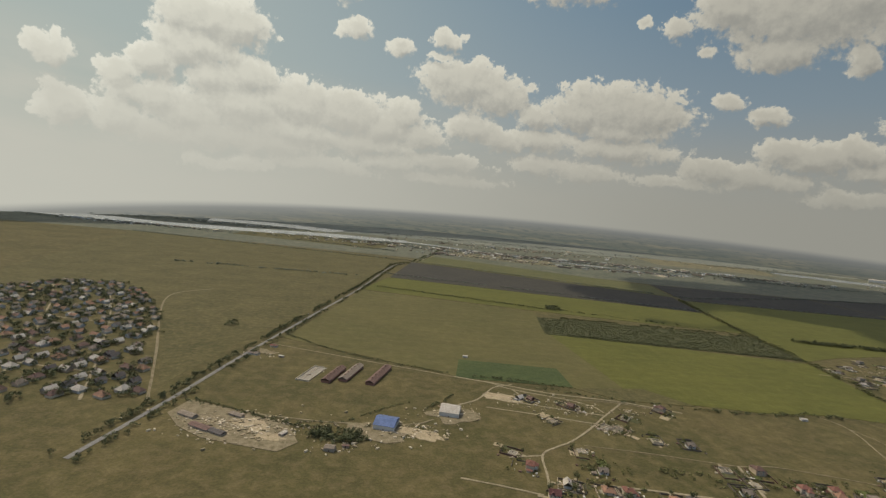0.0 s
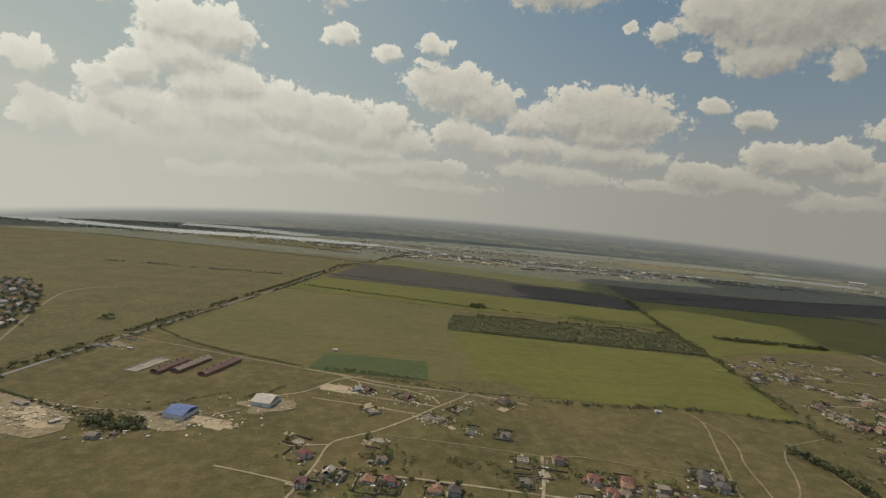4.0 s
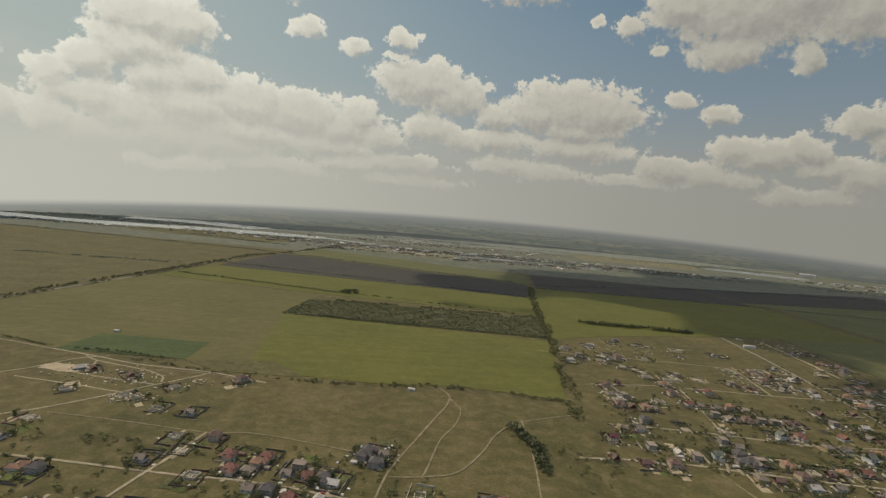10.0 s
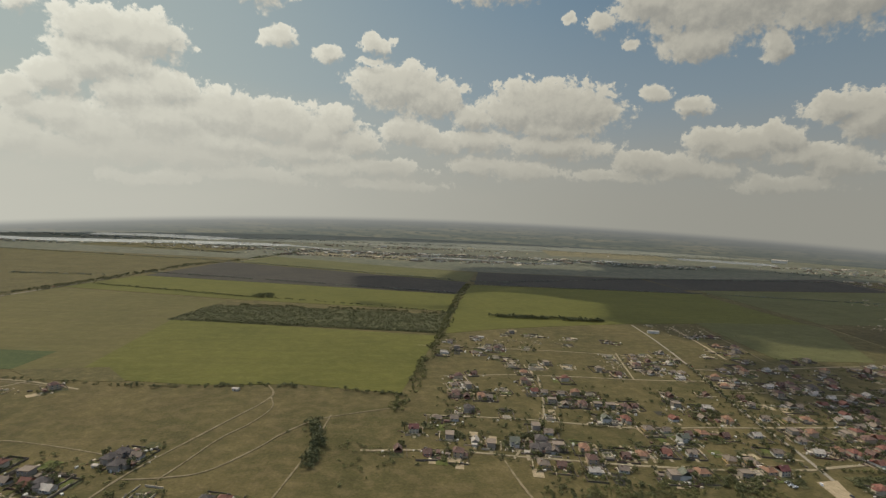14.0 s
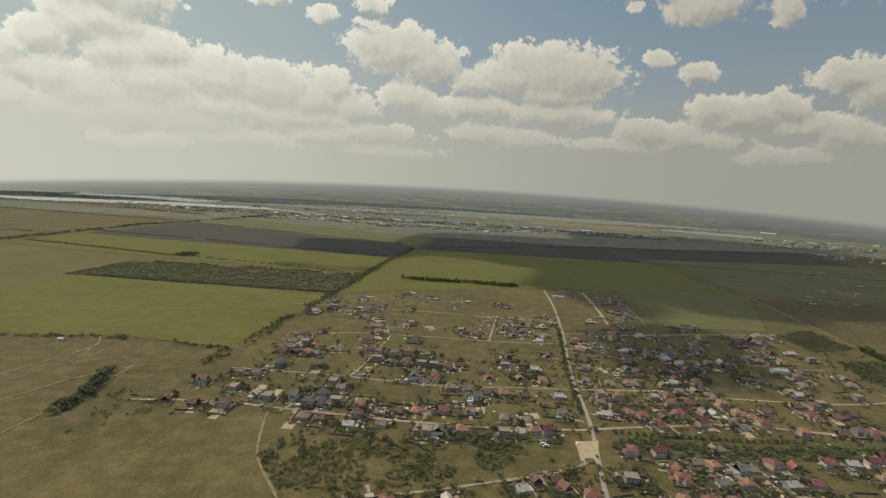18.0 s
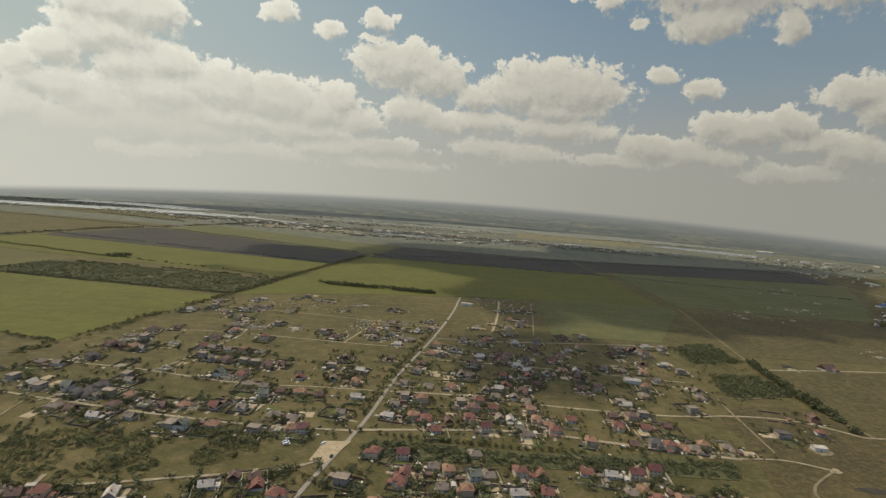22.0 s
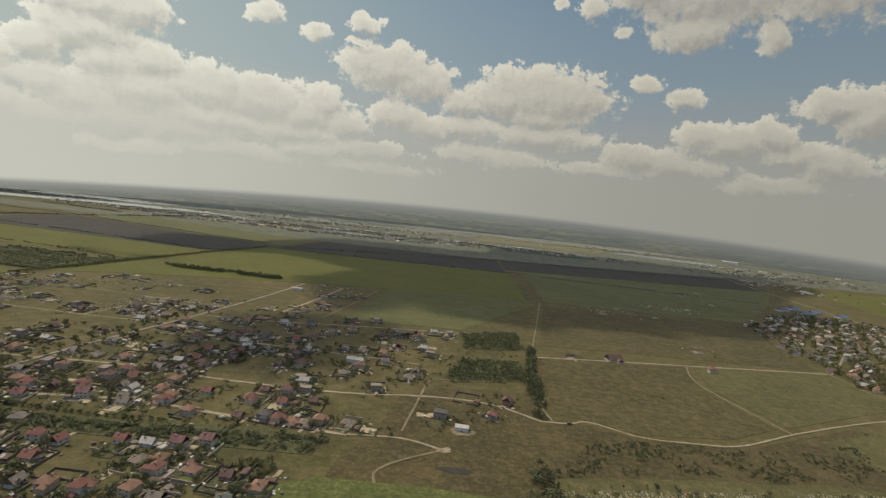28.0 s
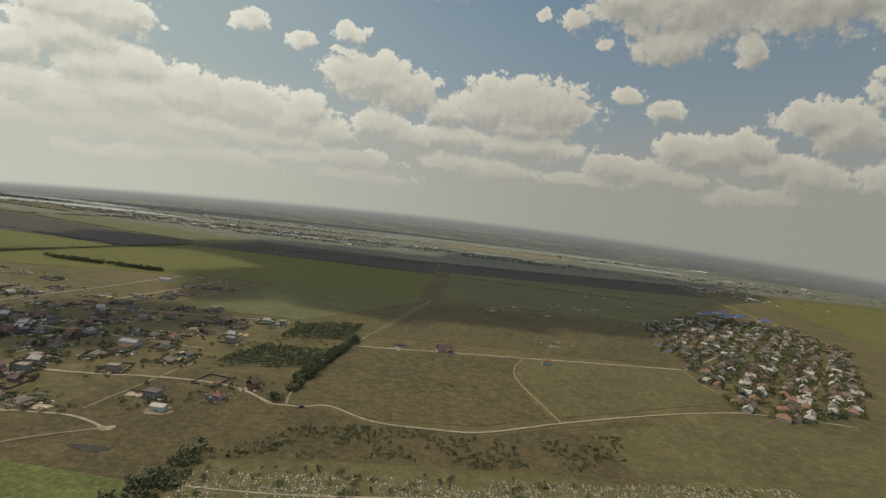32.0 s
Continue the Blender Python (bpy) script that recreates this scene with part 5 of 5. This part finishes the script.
TREES = [tree_model(1, 4.6, 3.6, LEAF[0], "round olive-green garden tree in full leaf"), tree_model(2, 5.4, 3.4, LEAF[1], "dark green garden tree in full leaf"),
         tree_model(3, 3.4, 3.2, LEAF[0], "low bushy fruit tree in full leaf"), tree_model(4, 6.6, 3.0, LEAF[1], "tall slender dark green tree"), tree_model(5, 3.8, 3.4, LEAF[2], "dry yellow-green fruit tree")]


def put_tree(k, x, y, size, turn):
    m = pose(x, y, 0, 0, 0, turn)
    ob = put(("tree", k), TREES[k], x, y, turn)
    ob.matrix_basis = m @ Matrix.Diagonal((size, size, size, 1))


BUSH = [crown_arrays(random.Random(50 + k), 1.0, 1.1, 72, 0.125) for k in range(6)]
BUSH_V = [np.array([tuple(q) for q in v]) for v, _ in BUSH]
BUSH_F = [np.array(f) for _, f in BUSH]


def thicket(name, spots, leaf_mat, label, category="trees"):
    """Many bushes or trees in one mesh: spots are x, y, height, width."""
    rng = np.random.default_rng(len(spots))
    vs, fs, n = [], [], 0
    for x, y, h, w in spots:
        k, a = rng.integers(6), rng.uniform(0, 6.283)
        v = BUSH_V[k] * (w, w, h)
        c, s_ = math.cos(a), math.sin(a)
        vs.append(np.stack([x + c * v[:, 0] - s_ * v[:, 1], y + s_ * v[:, 0] + c * v[:, 1], v[:, 2]], 1))
        fs.append(BUSH_F[k] + n)
        n += len(v)
    vs, fs = np.concatenate(vs), np.concatenate(fs)
    me = bpy.data.meshes.new(name)
    me.vertices.add(len(vs))
    me.vertices.foreach_set("co", vs.astype(np.float32).ravel())
    me.loops.add(fs.size)
    me.loops.foreach_set("vertex_index", fs.astype(np.int32).ravel())
    me.polygons.add(len(fs))
    me.polygons.foreach_set("loop_start", np.arange(0, fs.size, 4, dtype=np.int32))
    me.polygons.foreach_set("loop_total", np.full(len(fs), 4, dtype=np.int32))
    me.materials.append(leaf_mat)
    me.update(calc_edges=True)
    return tagged(new(name, me), label, category, kind="stuff")


def row(line, step, high, wide, seed, jitter=1.5, gaps=0.1):
    rng = random.Random(seed)
    out = []
    for x, y, a in along(line, step):
        if rng.random() < gaps or noise.noise((x * 0.02, y * 0.02, seed)) < -0.32:
            continue
        h = high * rng.uniform(0.55, 1.25)
        out.append((x + rng.gauss(0, jitter), y + rng.gauss(0, jitter), h, wide * rng.uniform(0.7, 1.3)))
    return out


def scatter(outline, count, high, wide, seed, clump=0.0, scale=0.02):
    rng = random.Random(seed)
    xs, ys = [p[0] for p in outline], [p[1] for p in outline]
    out = []
    for _ in range(count * 6):
        x, y = rng.uniform(min(xs), max(xs)), rng.uniform(min(ys), max(ys))
        if not inside(x, y, outline) or noise.noise((x * scale, y * scale, seed)) < clump or not free(x, y, wide * 0.4):
            continue
        out.append((x, y, high * rng.uniform(0.5, 1.3), wide * rng.uniform(0.6, 1.4)))
        if len(out) >= count:
            break
    return out


def beside(line, off):
    out = []
    for i, (x, y) in enumerate(line):
        ax, ay = line[max(0, i - 1)]
        bx, by = line[min(len(line) - 1, i + 1)]
        d = math.hypot(bx - ax, by - ay)
        out.append((x - (by - ay) / d * off, y + (bx - ax) / d * off))
    return out


WOOD = [(232, 715), (415, 702), (576, 678), (562, 620), (544, 563), (393, 584), (212, 609)]
slab("field", WOOD, 0.22, SCRUB, "rough scrubby thicket floor", category="ground")
thicket("thicket", scatter(WOOD, 4200, 1.1, 2.3, 61, -0.62, 0.03) + row([(214, 611), (393, 587), (543, 565)], 2.2, 2.4, 3.4, 62) + row([(234, 717), (415, 704), (577, 680)], 3, 3.2, 4, 63), LEAF[1], "dense overgrown thicket of olive-green scrub")
thicket("highway_trees", row(beside(HIGHWAY, 6.5), 4, 4.2, 3.6, 64, 1.0) + row(beside(HIGHWAY, -6.5), 4.5, 3.6, 3.4, 65, 1.0, 0.25), LEAF[1], "rows of dark green roadside trees")
thicket("tree_belt", row(beside(TREELINE, 3), 2.8, 2.9, 3.2, 66) + row(beside(TREELINE, -4), 5, 3.0, 3.2, 67, 2, 0.3) + row(TREELINE, 5, 2.2, 2.8, 75, 2.5, 0.35), LEAF[0], "straggling tree belt between fields")
thicket("field_hedge", row(EDGE, 4.2, 2.0, 2.6, 68, 1.2, 0.3) + row(EDGE[3:], 4, 2.8, 3, 69, 1.5, 0.4), LEAF[1], "thin row of bushes along the field edge")
thicket("field_hedge", row([(67, 428), (118, 421), (172, 409)], 4, 2.6, 2.6, 70, 0.6, 0.1), LEAF[1], "neat row of young trees beside the sown plot")
thicket("tree_belt", row([(628, 670), (701, 659), (793, 647)], 1.6, 4.8, 4.2, 71, 1.2, 0.02) + row([(628, 675), (793, 652)], 2.5, 4.6, 4, 72, 1.2), LEAF[1], "short dense windbreak of dark trees")
thicket("field_hedge", row([(-15, 879), (97, 843), (254, 787), (294, 781)], 4, 3.0, 4, 73, 1) + row([(294, 781), (436, 744), (581, 689)], 6, 2.8, 4, 74, 2, 0.3) + scatter([(270, 781), (296, 777), (301, 803), (275, 807)], 26, 4.6, 5, 80, -1), LEAF[1], "hedge of low trees between fields")
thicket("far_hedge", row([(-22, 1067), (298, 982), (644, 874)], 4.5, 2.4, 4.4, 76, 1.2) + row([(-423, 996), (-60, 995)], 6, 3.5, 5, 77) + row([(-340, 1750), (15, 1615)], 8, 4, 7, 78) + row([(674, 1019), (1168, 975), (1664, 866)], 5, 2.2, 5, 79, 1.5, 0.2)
        + row([(-780, 1550), (43, 1362), (712, 1058), (1188, 1240), (1965, 1331)], 5, 2.6, 6, 81, 2, 0.2), LEAF[3], "distant haze-paled hedges between fields")
thicket("field_hedge", row([(-99, 522), (-53, 483), (-11, 459), (61, 431)], 2.2, 1.5, 1.9, 97, 0.7, 0.1) + row([(-145, 349), (-101, 330), (-59, 320), (-32, 319), (-16, 325), (3, 345), (23, 359)], 2.6, 1.1, 1.7, 98, 0.8, 0.15), LEAF[1], "low dark ditch scrub along the farm track")
thicket("yard_trees", scatter([(-42, 296), (-36, 308), (-8, 306), (-2, 296), (-20, 291)], 60, 3.4, 3.4, 101, -1), LEAF[1], "dense dark trees behind the works yard")
thicket("field_hedge", row([(-128, 345), (-95, 331), (-56, 313), (-30, 310), (-5, 316), (27, 337), (61, 380)], 1.8, 1.7, 1.9, 102, 0.8, 0.12), LEAF[1], "dark scrub along the yard boundary")
thicket("lone_trees", [(-170, 550, 5.5, 6), (-167, 553, 6, 5), (-174, 546, 3, 5), (-163, 549, 3, 4)], LEAF[1], "lone clump of dark trees on the meadow")
thicket("bushes", row([(431, 307), (436, 279), (436, 257), (431, 231), (426, 218)], 1.3, 4.4, 4.2, 82, 1.6, 0.0), LEAF[1], "dense dark bushes beside the dirt track")
thicket("bushes", scatter([(385, 280), (485, 327), (502, 279), (459, 224), (422, 247)], 40, 1.8, 2.2, 83, 0.05), LEAF[0], "scattered low bushes on rough grass")
THICK = [(562, 233), (617, 236), (688, 228), (685, 209), (663, 194), (612, 183), (567, 181), (552, 209)]
thicket("bushes", scatter(THICK, 900, 1.3, 1.6, 84, -0.12, 0.05), LEAF[0], "overgrown gully of bushes below the houses")
thicket("bushes", scatter(THICK, 120, 2.3, 2.1, 85, 0.12, 0.05), LEAF[1], "darker trees in the overgrown gully")
slab("field", [(738, 228), (825, 220), (894, 223), (934, 217), (928, 201), (833, 205), (738, 210)], 0.21, SCRUB, "green weedy strip below the street", category="ground")
thicket("bushes", scatter([(736, 226), (824, 217), (937, 217), (930, 203), (833, 207), (736, 210)], 520, 1.6, 2.2, 86, -0.25, 0.06), LEAF[1], "low scrub strip below the street")
ORCHARDS = [[(1020, 391), (1021, 436), (1050, 451), (1080, 459), (1076, 402)], [(999, 318), (1015, 362), (1063, 364), (1059, 322), (1009, 310)]]
for plot in ORCHARDS:
    slab("field", plot, 0.2, SCRUB, "dark orchard ground", category="ground")
    thicket("orchard", [(x + rng.uniform(-0.9, 0.9), y + rng.uniform(-0.9, 0.9), 2.8 * rng.uniform(0.7, 1.2), 3.0) for i in range(30) for j in range(40)
                        for x, y in ((992 + i * 3.4 + j * 0.3, 308 + j * 4.4),) if inside(x, y, plot) and rng.random() < 0.94], LEAF[1], "neglected orchard in dense rows")
thicket("bushes", scatter([(988, 304), (1014, 394), (1073, 404), (1058, 297)], 70, 1.5, 2.0, 96, -0.1, 0.05), LEAF[0], "low bushes round the orchards")
thicket("tree_belt", row([(1080, 402), (1072, 366), (1060, 312), (1052, 260)], 1.2, 5.2, 4.0, 87, 1.3, 0.0) + row([(1071, 360), (1056, 275)], 2.2, 4.2, 4.0, 88, 1.2), LEAF[1], "tall dark tree belt beside the orchard")
thicket("bushes", scatter([(1037, 195), (1083, 244), (1158, 237), (1244, 254), (1230, 208), (1108, 207)], 520, 1.3, 1.25, 89, -0.05, 0.05), LEAF[1], "scattered bushes on rough brown grass")
thicket("bushes", scatter([(1018, 158), (1036, 158), (1046, 203), (1034, 206)], 44, 3.8, 3.4, 90, -1), LEAF[1], "clump of tall dark trees by the graveyard")
thicket("bushes", scatter([(366, 280), (544, 331), (554, 542), (801, 618), (1106, 664), (1409, 627), (1346, 250), (1088, 280)], 420, 0.9, 1.3, 91, 0.0, 0.02), LEAF[0], "scattered low bushes on the pasture")
spots = scatter([(492, 279), (513, 542), (696, 543), (1048, 453), (1027, 228), (733, 194), (538, 247)], 2000, 2.1, 2.2, 92, -0.25, 0.03)
thicket("garden_bushes", [q for n_, q in enumerate(spots) if min((q[0] - t_[0]) ** 2 + (q[1] - t_[1]) ** 2 for t_ in TAKEN) < 330 and (q[1] < 370 or n_ % 4 == 0)], LEAF[1], "dense green garden bushes between the houses")
spots = scatter([(560, 171), (713, 198), (919, 192), (909, 135), (567, 132)], 480, 2.6, 2.8, 93, -0.1, 0.04)
thicket("garden_bushes", spots, LEAF[1], "dense green garden bushes between the houses")
thicket("garden_bushes", scatter([(94, 173), (137, 295), (336, 260), (421, 225), (418, 165)], 260, 1.9, 2.2, 94, 0.0, 0.04), LEAF[0], "green garden bushes on new plots")
thicket("village_trees", [(x + rng.uniform(-8, 8), y + rng.uniform(-8, 8), rng.uniform(2.5, 5), rng.uniform(3, 5)) for x, y in W_SPOTS * 4], LEAF[1], "dense dark garden trees of the old village")
thicket("village_trees", [(x + rng.uniform(-8, 8), y + rng.uniform(-8, 8), rng.uniform(2.5, 5), rng.uniform(3, 5)) for x, y in E_SPOTS * 4], LEAF[0], "dense dark garden trees of the old village")
rng = random.Random(12)
n = 0
for x, y, r in list(TAKEN):
    if y < 370 and n < 210 and rng.random() < 0.8 and 80 < x < 1120:
        a = rng.uniform(0, 6.283)
        tx, ty = x + (r + 3) * math.cos(a), y + (r + 3) * math.sin(a)
        if free(tx, ty, 0.6):
            put_tree(rng.randrange(5), tx, ty, rng.uniform(0.6, 1.05), rng.uniform(0, 360))
            n += 1
for x, y, a in along(beside(MAIN[2:5], -4), 11):
    put_tree(1, x, y, rng.uniform(0.8, 1.2), rng.uniform(0, 360))
for x, y, a in along([(744, 233), (825, 223), (855, 223)], 4.2):
    put_tree(2, x, y, rng.uniform(0.55, 0.75), rng.uniform(0, 360))
for x, y, a in along([(757, 224), (814, 217)], 5.5):
    put_tree(2, x, y, rng.uniform(0.45, 0.6), rng.uniform(0, 360))

# ---- far towns and woods by the river ----
b = Build()
rng = random.Random(21)
for cx, cy, rx, ry, count in ((-100, 1880, 300, 90, 90), (350, 1840, 300, 90, 170), (760, 1850, 300, 80, 170), (1060, 1830, 240, 80, 110), (600, 2250, 500, 140, 150), (1500, 1750, 250, 90, 60), (-700, 2300, 300, 80, 50), (2354, 1649, 260, 60, 60), (300, 1660, 260, 50, 60), (760, 1600, 260, 50, 70), (2300, 1850, 300, 90, 60), (-900, 1820, 240, 60, 60), (2000, 1250, 120, 160, 30)):
    for _ in range(count * 3 // 2):
        x, y = rng.gauss(cx, rx * 0.55), rng.gauss(cy, ry * 0.5)
        w, d, h = rng.uniform(4, 8), rng.uniform(4, 6), rng.uniform(2, 3.5)
        if rng.random() < 0.08:
            w, d, h = rng.uniform(20, 45), rng.uniform(8, 12), rng.uniform(3, 6)
        b.box(-w / 2, -d / 2, 0, w / 2, d / 2, h, rng.choice((0, 1, 2, 2, 3, 2)), rng.uniform(0, 3.14), (x, y))
tagged(new("far_town", b.mesh("far_town", [WALLS[1], WALLS[0], ROOFS["grey"], ROOFS["white"]])), "pale houses and halls of distant towns", "buildings", kind="stuff")
far = []
for cx, cy, rx, ry, count in ((-100, 1960, 380, 70, 110), (400, 1860, 380, 110, 230), (850, 1830, 330, 90, 180), (1250, 1760, 280, 90, 110), (500, 2600, 900, 160, 240), (-900, 1830, 500, 60, 80), (2250, 1560, 400, 120, 120), (1500, 1620, 260, 40, 60), (760, 1640, 500, 40, 120), (-900, 2250, 700, 120, 160), (2000, 2400, 600, 160, 170)):
    far += [(rng.gauss(cx, rx * 0.5), rng.gauss(cy, ry * 0.5), rng.uniform(2, 4), rng.uniform(5, 11)) for _ in range(count * 3 // 2)]
thicket("far_woods", far, LEAF[3], "distant haze-paled woods along the river")

# ---- graveyard, cars and small things ----
b = Build()
for _ in range(13000):
    x, y = rng.uniform(1036, 1310), rng.uniform(96, 215)
    if y > 186 + (x - 1040) * 0.09 or noise.noise((x * 0.05, y * 0.05, 3)) < -0.25:
        continue
    k = rng.uniform(0.18, 0.38)
    b.box(-k, -0.1, 0, k, 0.1, rng.uniform(0.35, 0.9), 0, rng.uniform(-0.2, 0.2) + 0.2, (x, y))
    if rng.random() < 0.3:
        b.box(-0.3, -1.0, 0, 0.3, -0.2, 0.2, 0, 0.2, (x, y))
tagged(new("gravestones", b.mesh("gravestones", STONE)), "crowded pale gravestones of a country graveyard", "gravestones", kind="stuff")
thicket("graveyard_bushes", scatter([(1030, 89), (1291, 94), (1286, 206), (1043, 192)], 520, 1.8, 1.7, 95, -0.1, 0.05), LEAF[1], "dark bushes among the graves")


def car(paint, label, long=2.7):
    root = tagged(new("car"), label, "car", "parked cars")
    b = Build()
    b.box(-long / 2, -0.55, 0.2, long / 2, 0.55, 0.58)
    child("body", b.mesh("body", paint), root)
    b = Build()
    x0, x1 = -long * 0.36, long * 0.22
    lo = [(x0, -0.5, 0.58), (x1 + 0.25, -0.5, 0.58), (x1 + 0.25, 0.5, 0.58), (x0, 0.5, 0.58)]
    hi = [(x0 + 0.15, -0.42, 0.95), (x1 - 0.1, -0.42, 0.95), (x1 - 0.1, 0.42, 0.95), (x0 + 0.15, 0.42, 0.95)]
    b.quad(*hi)
    for i in range(4):
        b.quad(lo[i], lo[(i + 1) % 4], hi[(i + 1) % 4], hi[i], slot=1)
    child("cabin", b.mesh("cabin", [paint, GLASS]), root)
    bm = bmesh.new()
    bmesh.ops.create_cone(bm, cap_ends=True, segments=10, radius1=0.2, radius2=0.2, depth=0.16, matrix=Matrix.Rotation(radians(90), 4, "X"))
    me = bpy.data.meshes.new("wheel")
    bm.to_mesh(me)
    bm.free()
    me.materials.append(RUBBER)
    for x in (-long * 0.32, long * 0.32):
        for y in (-0.5, 0.5):
            ob = child("wheel", me, root)
            ob.location = (x, y, 0.2)
    return root


CARS = [car(PAINT_W, "white van parked on the sandy forecourt", 3.4), car(PAINT_D, "dark saloon car on the road"), car(PAINT_R, "red saloon car on the road")]
for k, x, y, turn in ((0, 698, 223, 10), (0, 697, 220, 10), (0, 698, 218, 10), (1, 722, 208, 78), (2, 787, 436, 78), (1, 753, 322, 78), (1, -98, 623, 75), (0, -117, 548, 75), (2, -57, 840, 78), (0, 716, 220, 60),
                      (1, 855, 229, 0), (0, 880, 230, 0), (1, 1068, 255, 20), (2, 314, 224, -15), (1, 578, 247, -8), (0, 801, 291, 0)):
    ob = put(("car", k), CARS[k], x, y, turn)
    ob.location.z = 0.45

# ---- garden plots, yard paths and clutter round the houses ----
rng = random.Random(77)
beds = {k: Build() for k in ("lawn", "soil", "scrub", "sand", "path")}
clutter = Build()
yards = Build()
shrubs = []
for x, y, r in TAKEN:
    if not (60 < x < 1120 and y < 600):
        continue
    a = radians(street_turn(x, y))
    c, s_ = math.cos(a), math.sin(a)
    q = lambda u, v, z: (x + c * u - s_ * v, y + s_ * u + c * v, z)  # noqa: E731
    for _ in range(2):
        if rng.random() < 0.7:
            u, v, w, d = rng.uniform(-7, 3), rng.uniform(-2, 9), rng.uniform(4, 9), rng.uniform(4, 10)
            z = 0.255 + rng.uniform(0, 0.02)
            beds[rng.choice(("lawn", "soil", "scrub", "scrub", "sand"))].quad(q(u, v, z), q(u + w, v + rng.uniform(-1, 1), z), q(u + w, v + d, z), q(u, v + d, z))
    if rng.random() < 0.6:
        z = 0.285 + rng.uniform(0, 0.01)
        beds["path"].quad(q(-1, -9, z), q(1, -9, z), q(1.4, -2, z), q(-0.8, -2, z))
    if 3 < r <= 4 and rng.random() < 0.95:
        hw, v0, v1, slot = rng.uniform(5, 7), rng.uniform(-6, -4.5), rng.uniform(6, 12), rng.choice((0, 1, 1, 1, 2, 3))
        for p0, p1 in (((-hw, v0), (hw, v0)), ((hw, v0), (hw, v1)), ((hw, v1), (-hw, v1)), ((-hw, v1), (-hw, v0))):
            if rng.random() < 0.7:
                (ax, ay, _z), (bx, by, _z) = q(*p0, 0), q(*p1, 0)
                L = math.hypot(bx - ax, by - ay) * rng.uniform(0.6, 1.0)
                yards.box(0, -0.11, 0, L, 0.11, rng.uniform(0.7, 1.2), slot, math.atan2(by - ay, bx - ax), (ax, ay))
    for _ in range(rng.randrange(7, 16) if y < 360 else rng.randrange(1, 5)):
        (sx, sy, _z), size = q(rng.uniform(-8, 8), rng.uniform(-6, 13), 0), rng.uniform(0.7, 1.9)
        if free(sx, sy, 0.3):
            shrubs.append((sx, sy, size, size * 1.15))
    for _ in range(rng.randrange(5, 13)):
        u, v, k = rng.uniform(-9, 9), rng.uniform(-7, 9), rng.uniform(0.25, 0.95)
        px, py, _z = q(u, v, 0)
        clutter.box(-k, -k * rng.uniform(0.3, 1), 0, k, k * rng.uniform(0.3, 1), k * rng.uniform(0.5, 1.3), rng.randrange(4), rng.uniform(0, 3), (px, py))
for k, m, label in (("lawn", LAWN, "small green lawns behind the houses"), ("soil", PLOUGH, "dug vegetable beds behind the houses"), ("scrub", SCRUB, "weedy garden plots behind the houses"), ("sand", SAND, "bare sandy yards beside the houses"), ("path", DIRT, "pale drives from street to house")):
    tagged(new("garden_plots", beds[k].mesh("garden_plots", m)), label, "garden", kind="stuff")
tagged(new("yard_clutter", clutter.mesh("yard_clutter", [BLOCK, FENCE, WALLS[1], ROOFS["brown"]])), "stacks, huts and lumber lying about the yards", "clutter", kind="stuff")
for n, (x, y) in enumerate(((1230, 613), (1270, 663), (1306, 618), (1378, 704), (1406, 711), (1350, 721), (1495, 789), (1487, 875), (1561, 944))):
    put(("site", n % 2), SITES[n % 2], x, y, 20 * n)
tagged(new("yard_walls", yards.mesh("yard_walls", [BLOCK, FENCE, ROOFS["brown"], WALLS[3]])), "low block and board walls round the yards", "wall", kind="stuff")
thicket("garden_shrubs", shrubs[::2], LEAF[1], "small dark shrubs in the gardens")
thicket("garden_shrubs", shrubs[1::2], LEAF[0], "small olive shrubs in the gardens")
rubble = Build()
for cx, cy, rx, ry, count in ((53, 345, 26, 18, 60), (3, 314, 26, 18, 70), (-113, 451, 20, 12, 30), (147, 368, 45, 22, 90), (176, 334, 20, 10, 40), (-84, 308, 46, 20, 420), (30, 312, 22, 10, 60), (-18, 287, 18, 8, 40), (205, 365, 12, 5, 30), (711, 438, 30, 30, 90), (635, 528, 60, 15, 80), (884, 587, 40, 40, 70), (1274, 467, 20, 10, 20), (1247, 638, 40, 30, 60), (1380, 707, 50, 20, 70), (1509, 876, 60, 70, 60)):
    for _ in range(count):
        k = rng.uniform(0.3, 1.2)
        rubble.box(-k, -k * 0.5, 0, k, k * 0.5, k * rng.uniform(0.4, 1.1), rng.randrange(3), rng.uniform(0, 3), (rng.gauss(cx, rx * 0.5), rng.gauss(cy, ry * 0.5)))
tagged(new("building_rubble", rubble.mesh("building_rubble", [BLOCK, SAND, DIRT])), "scattered pale building blocks and rubble", "rubble", kind="stuff")
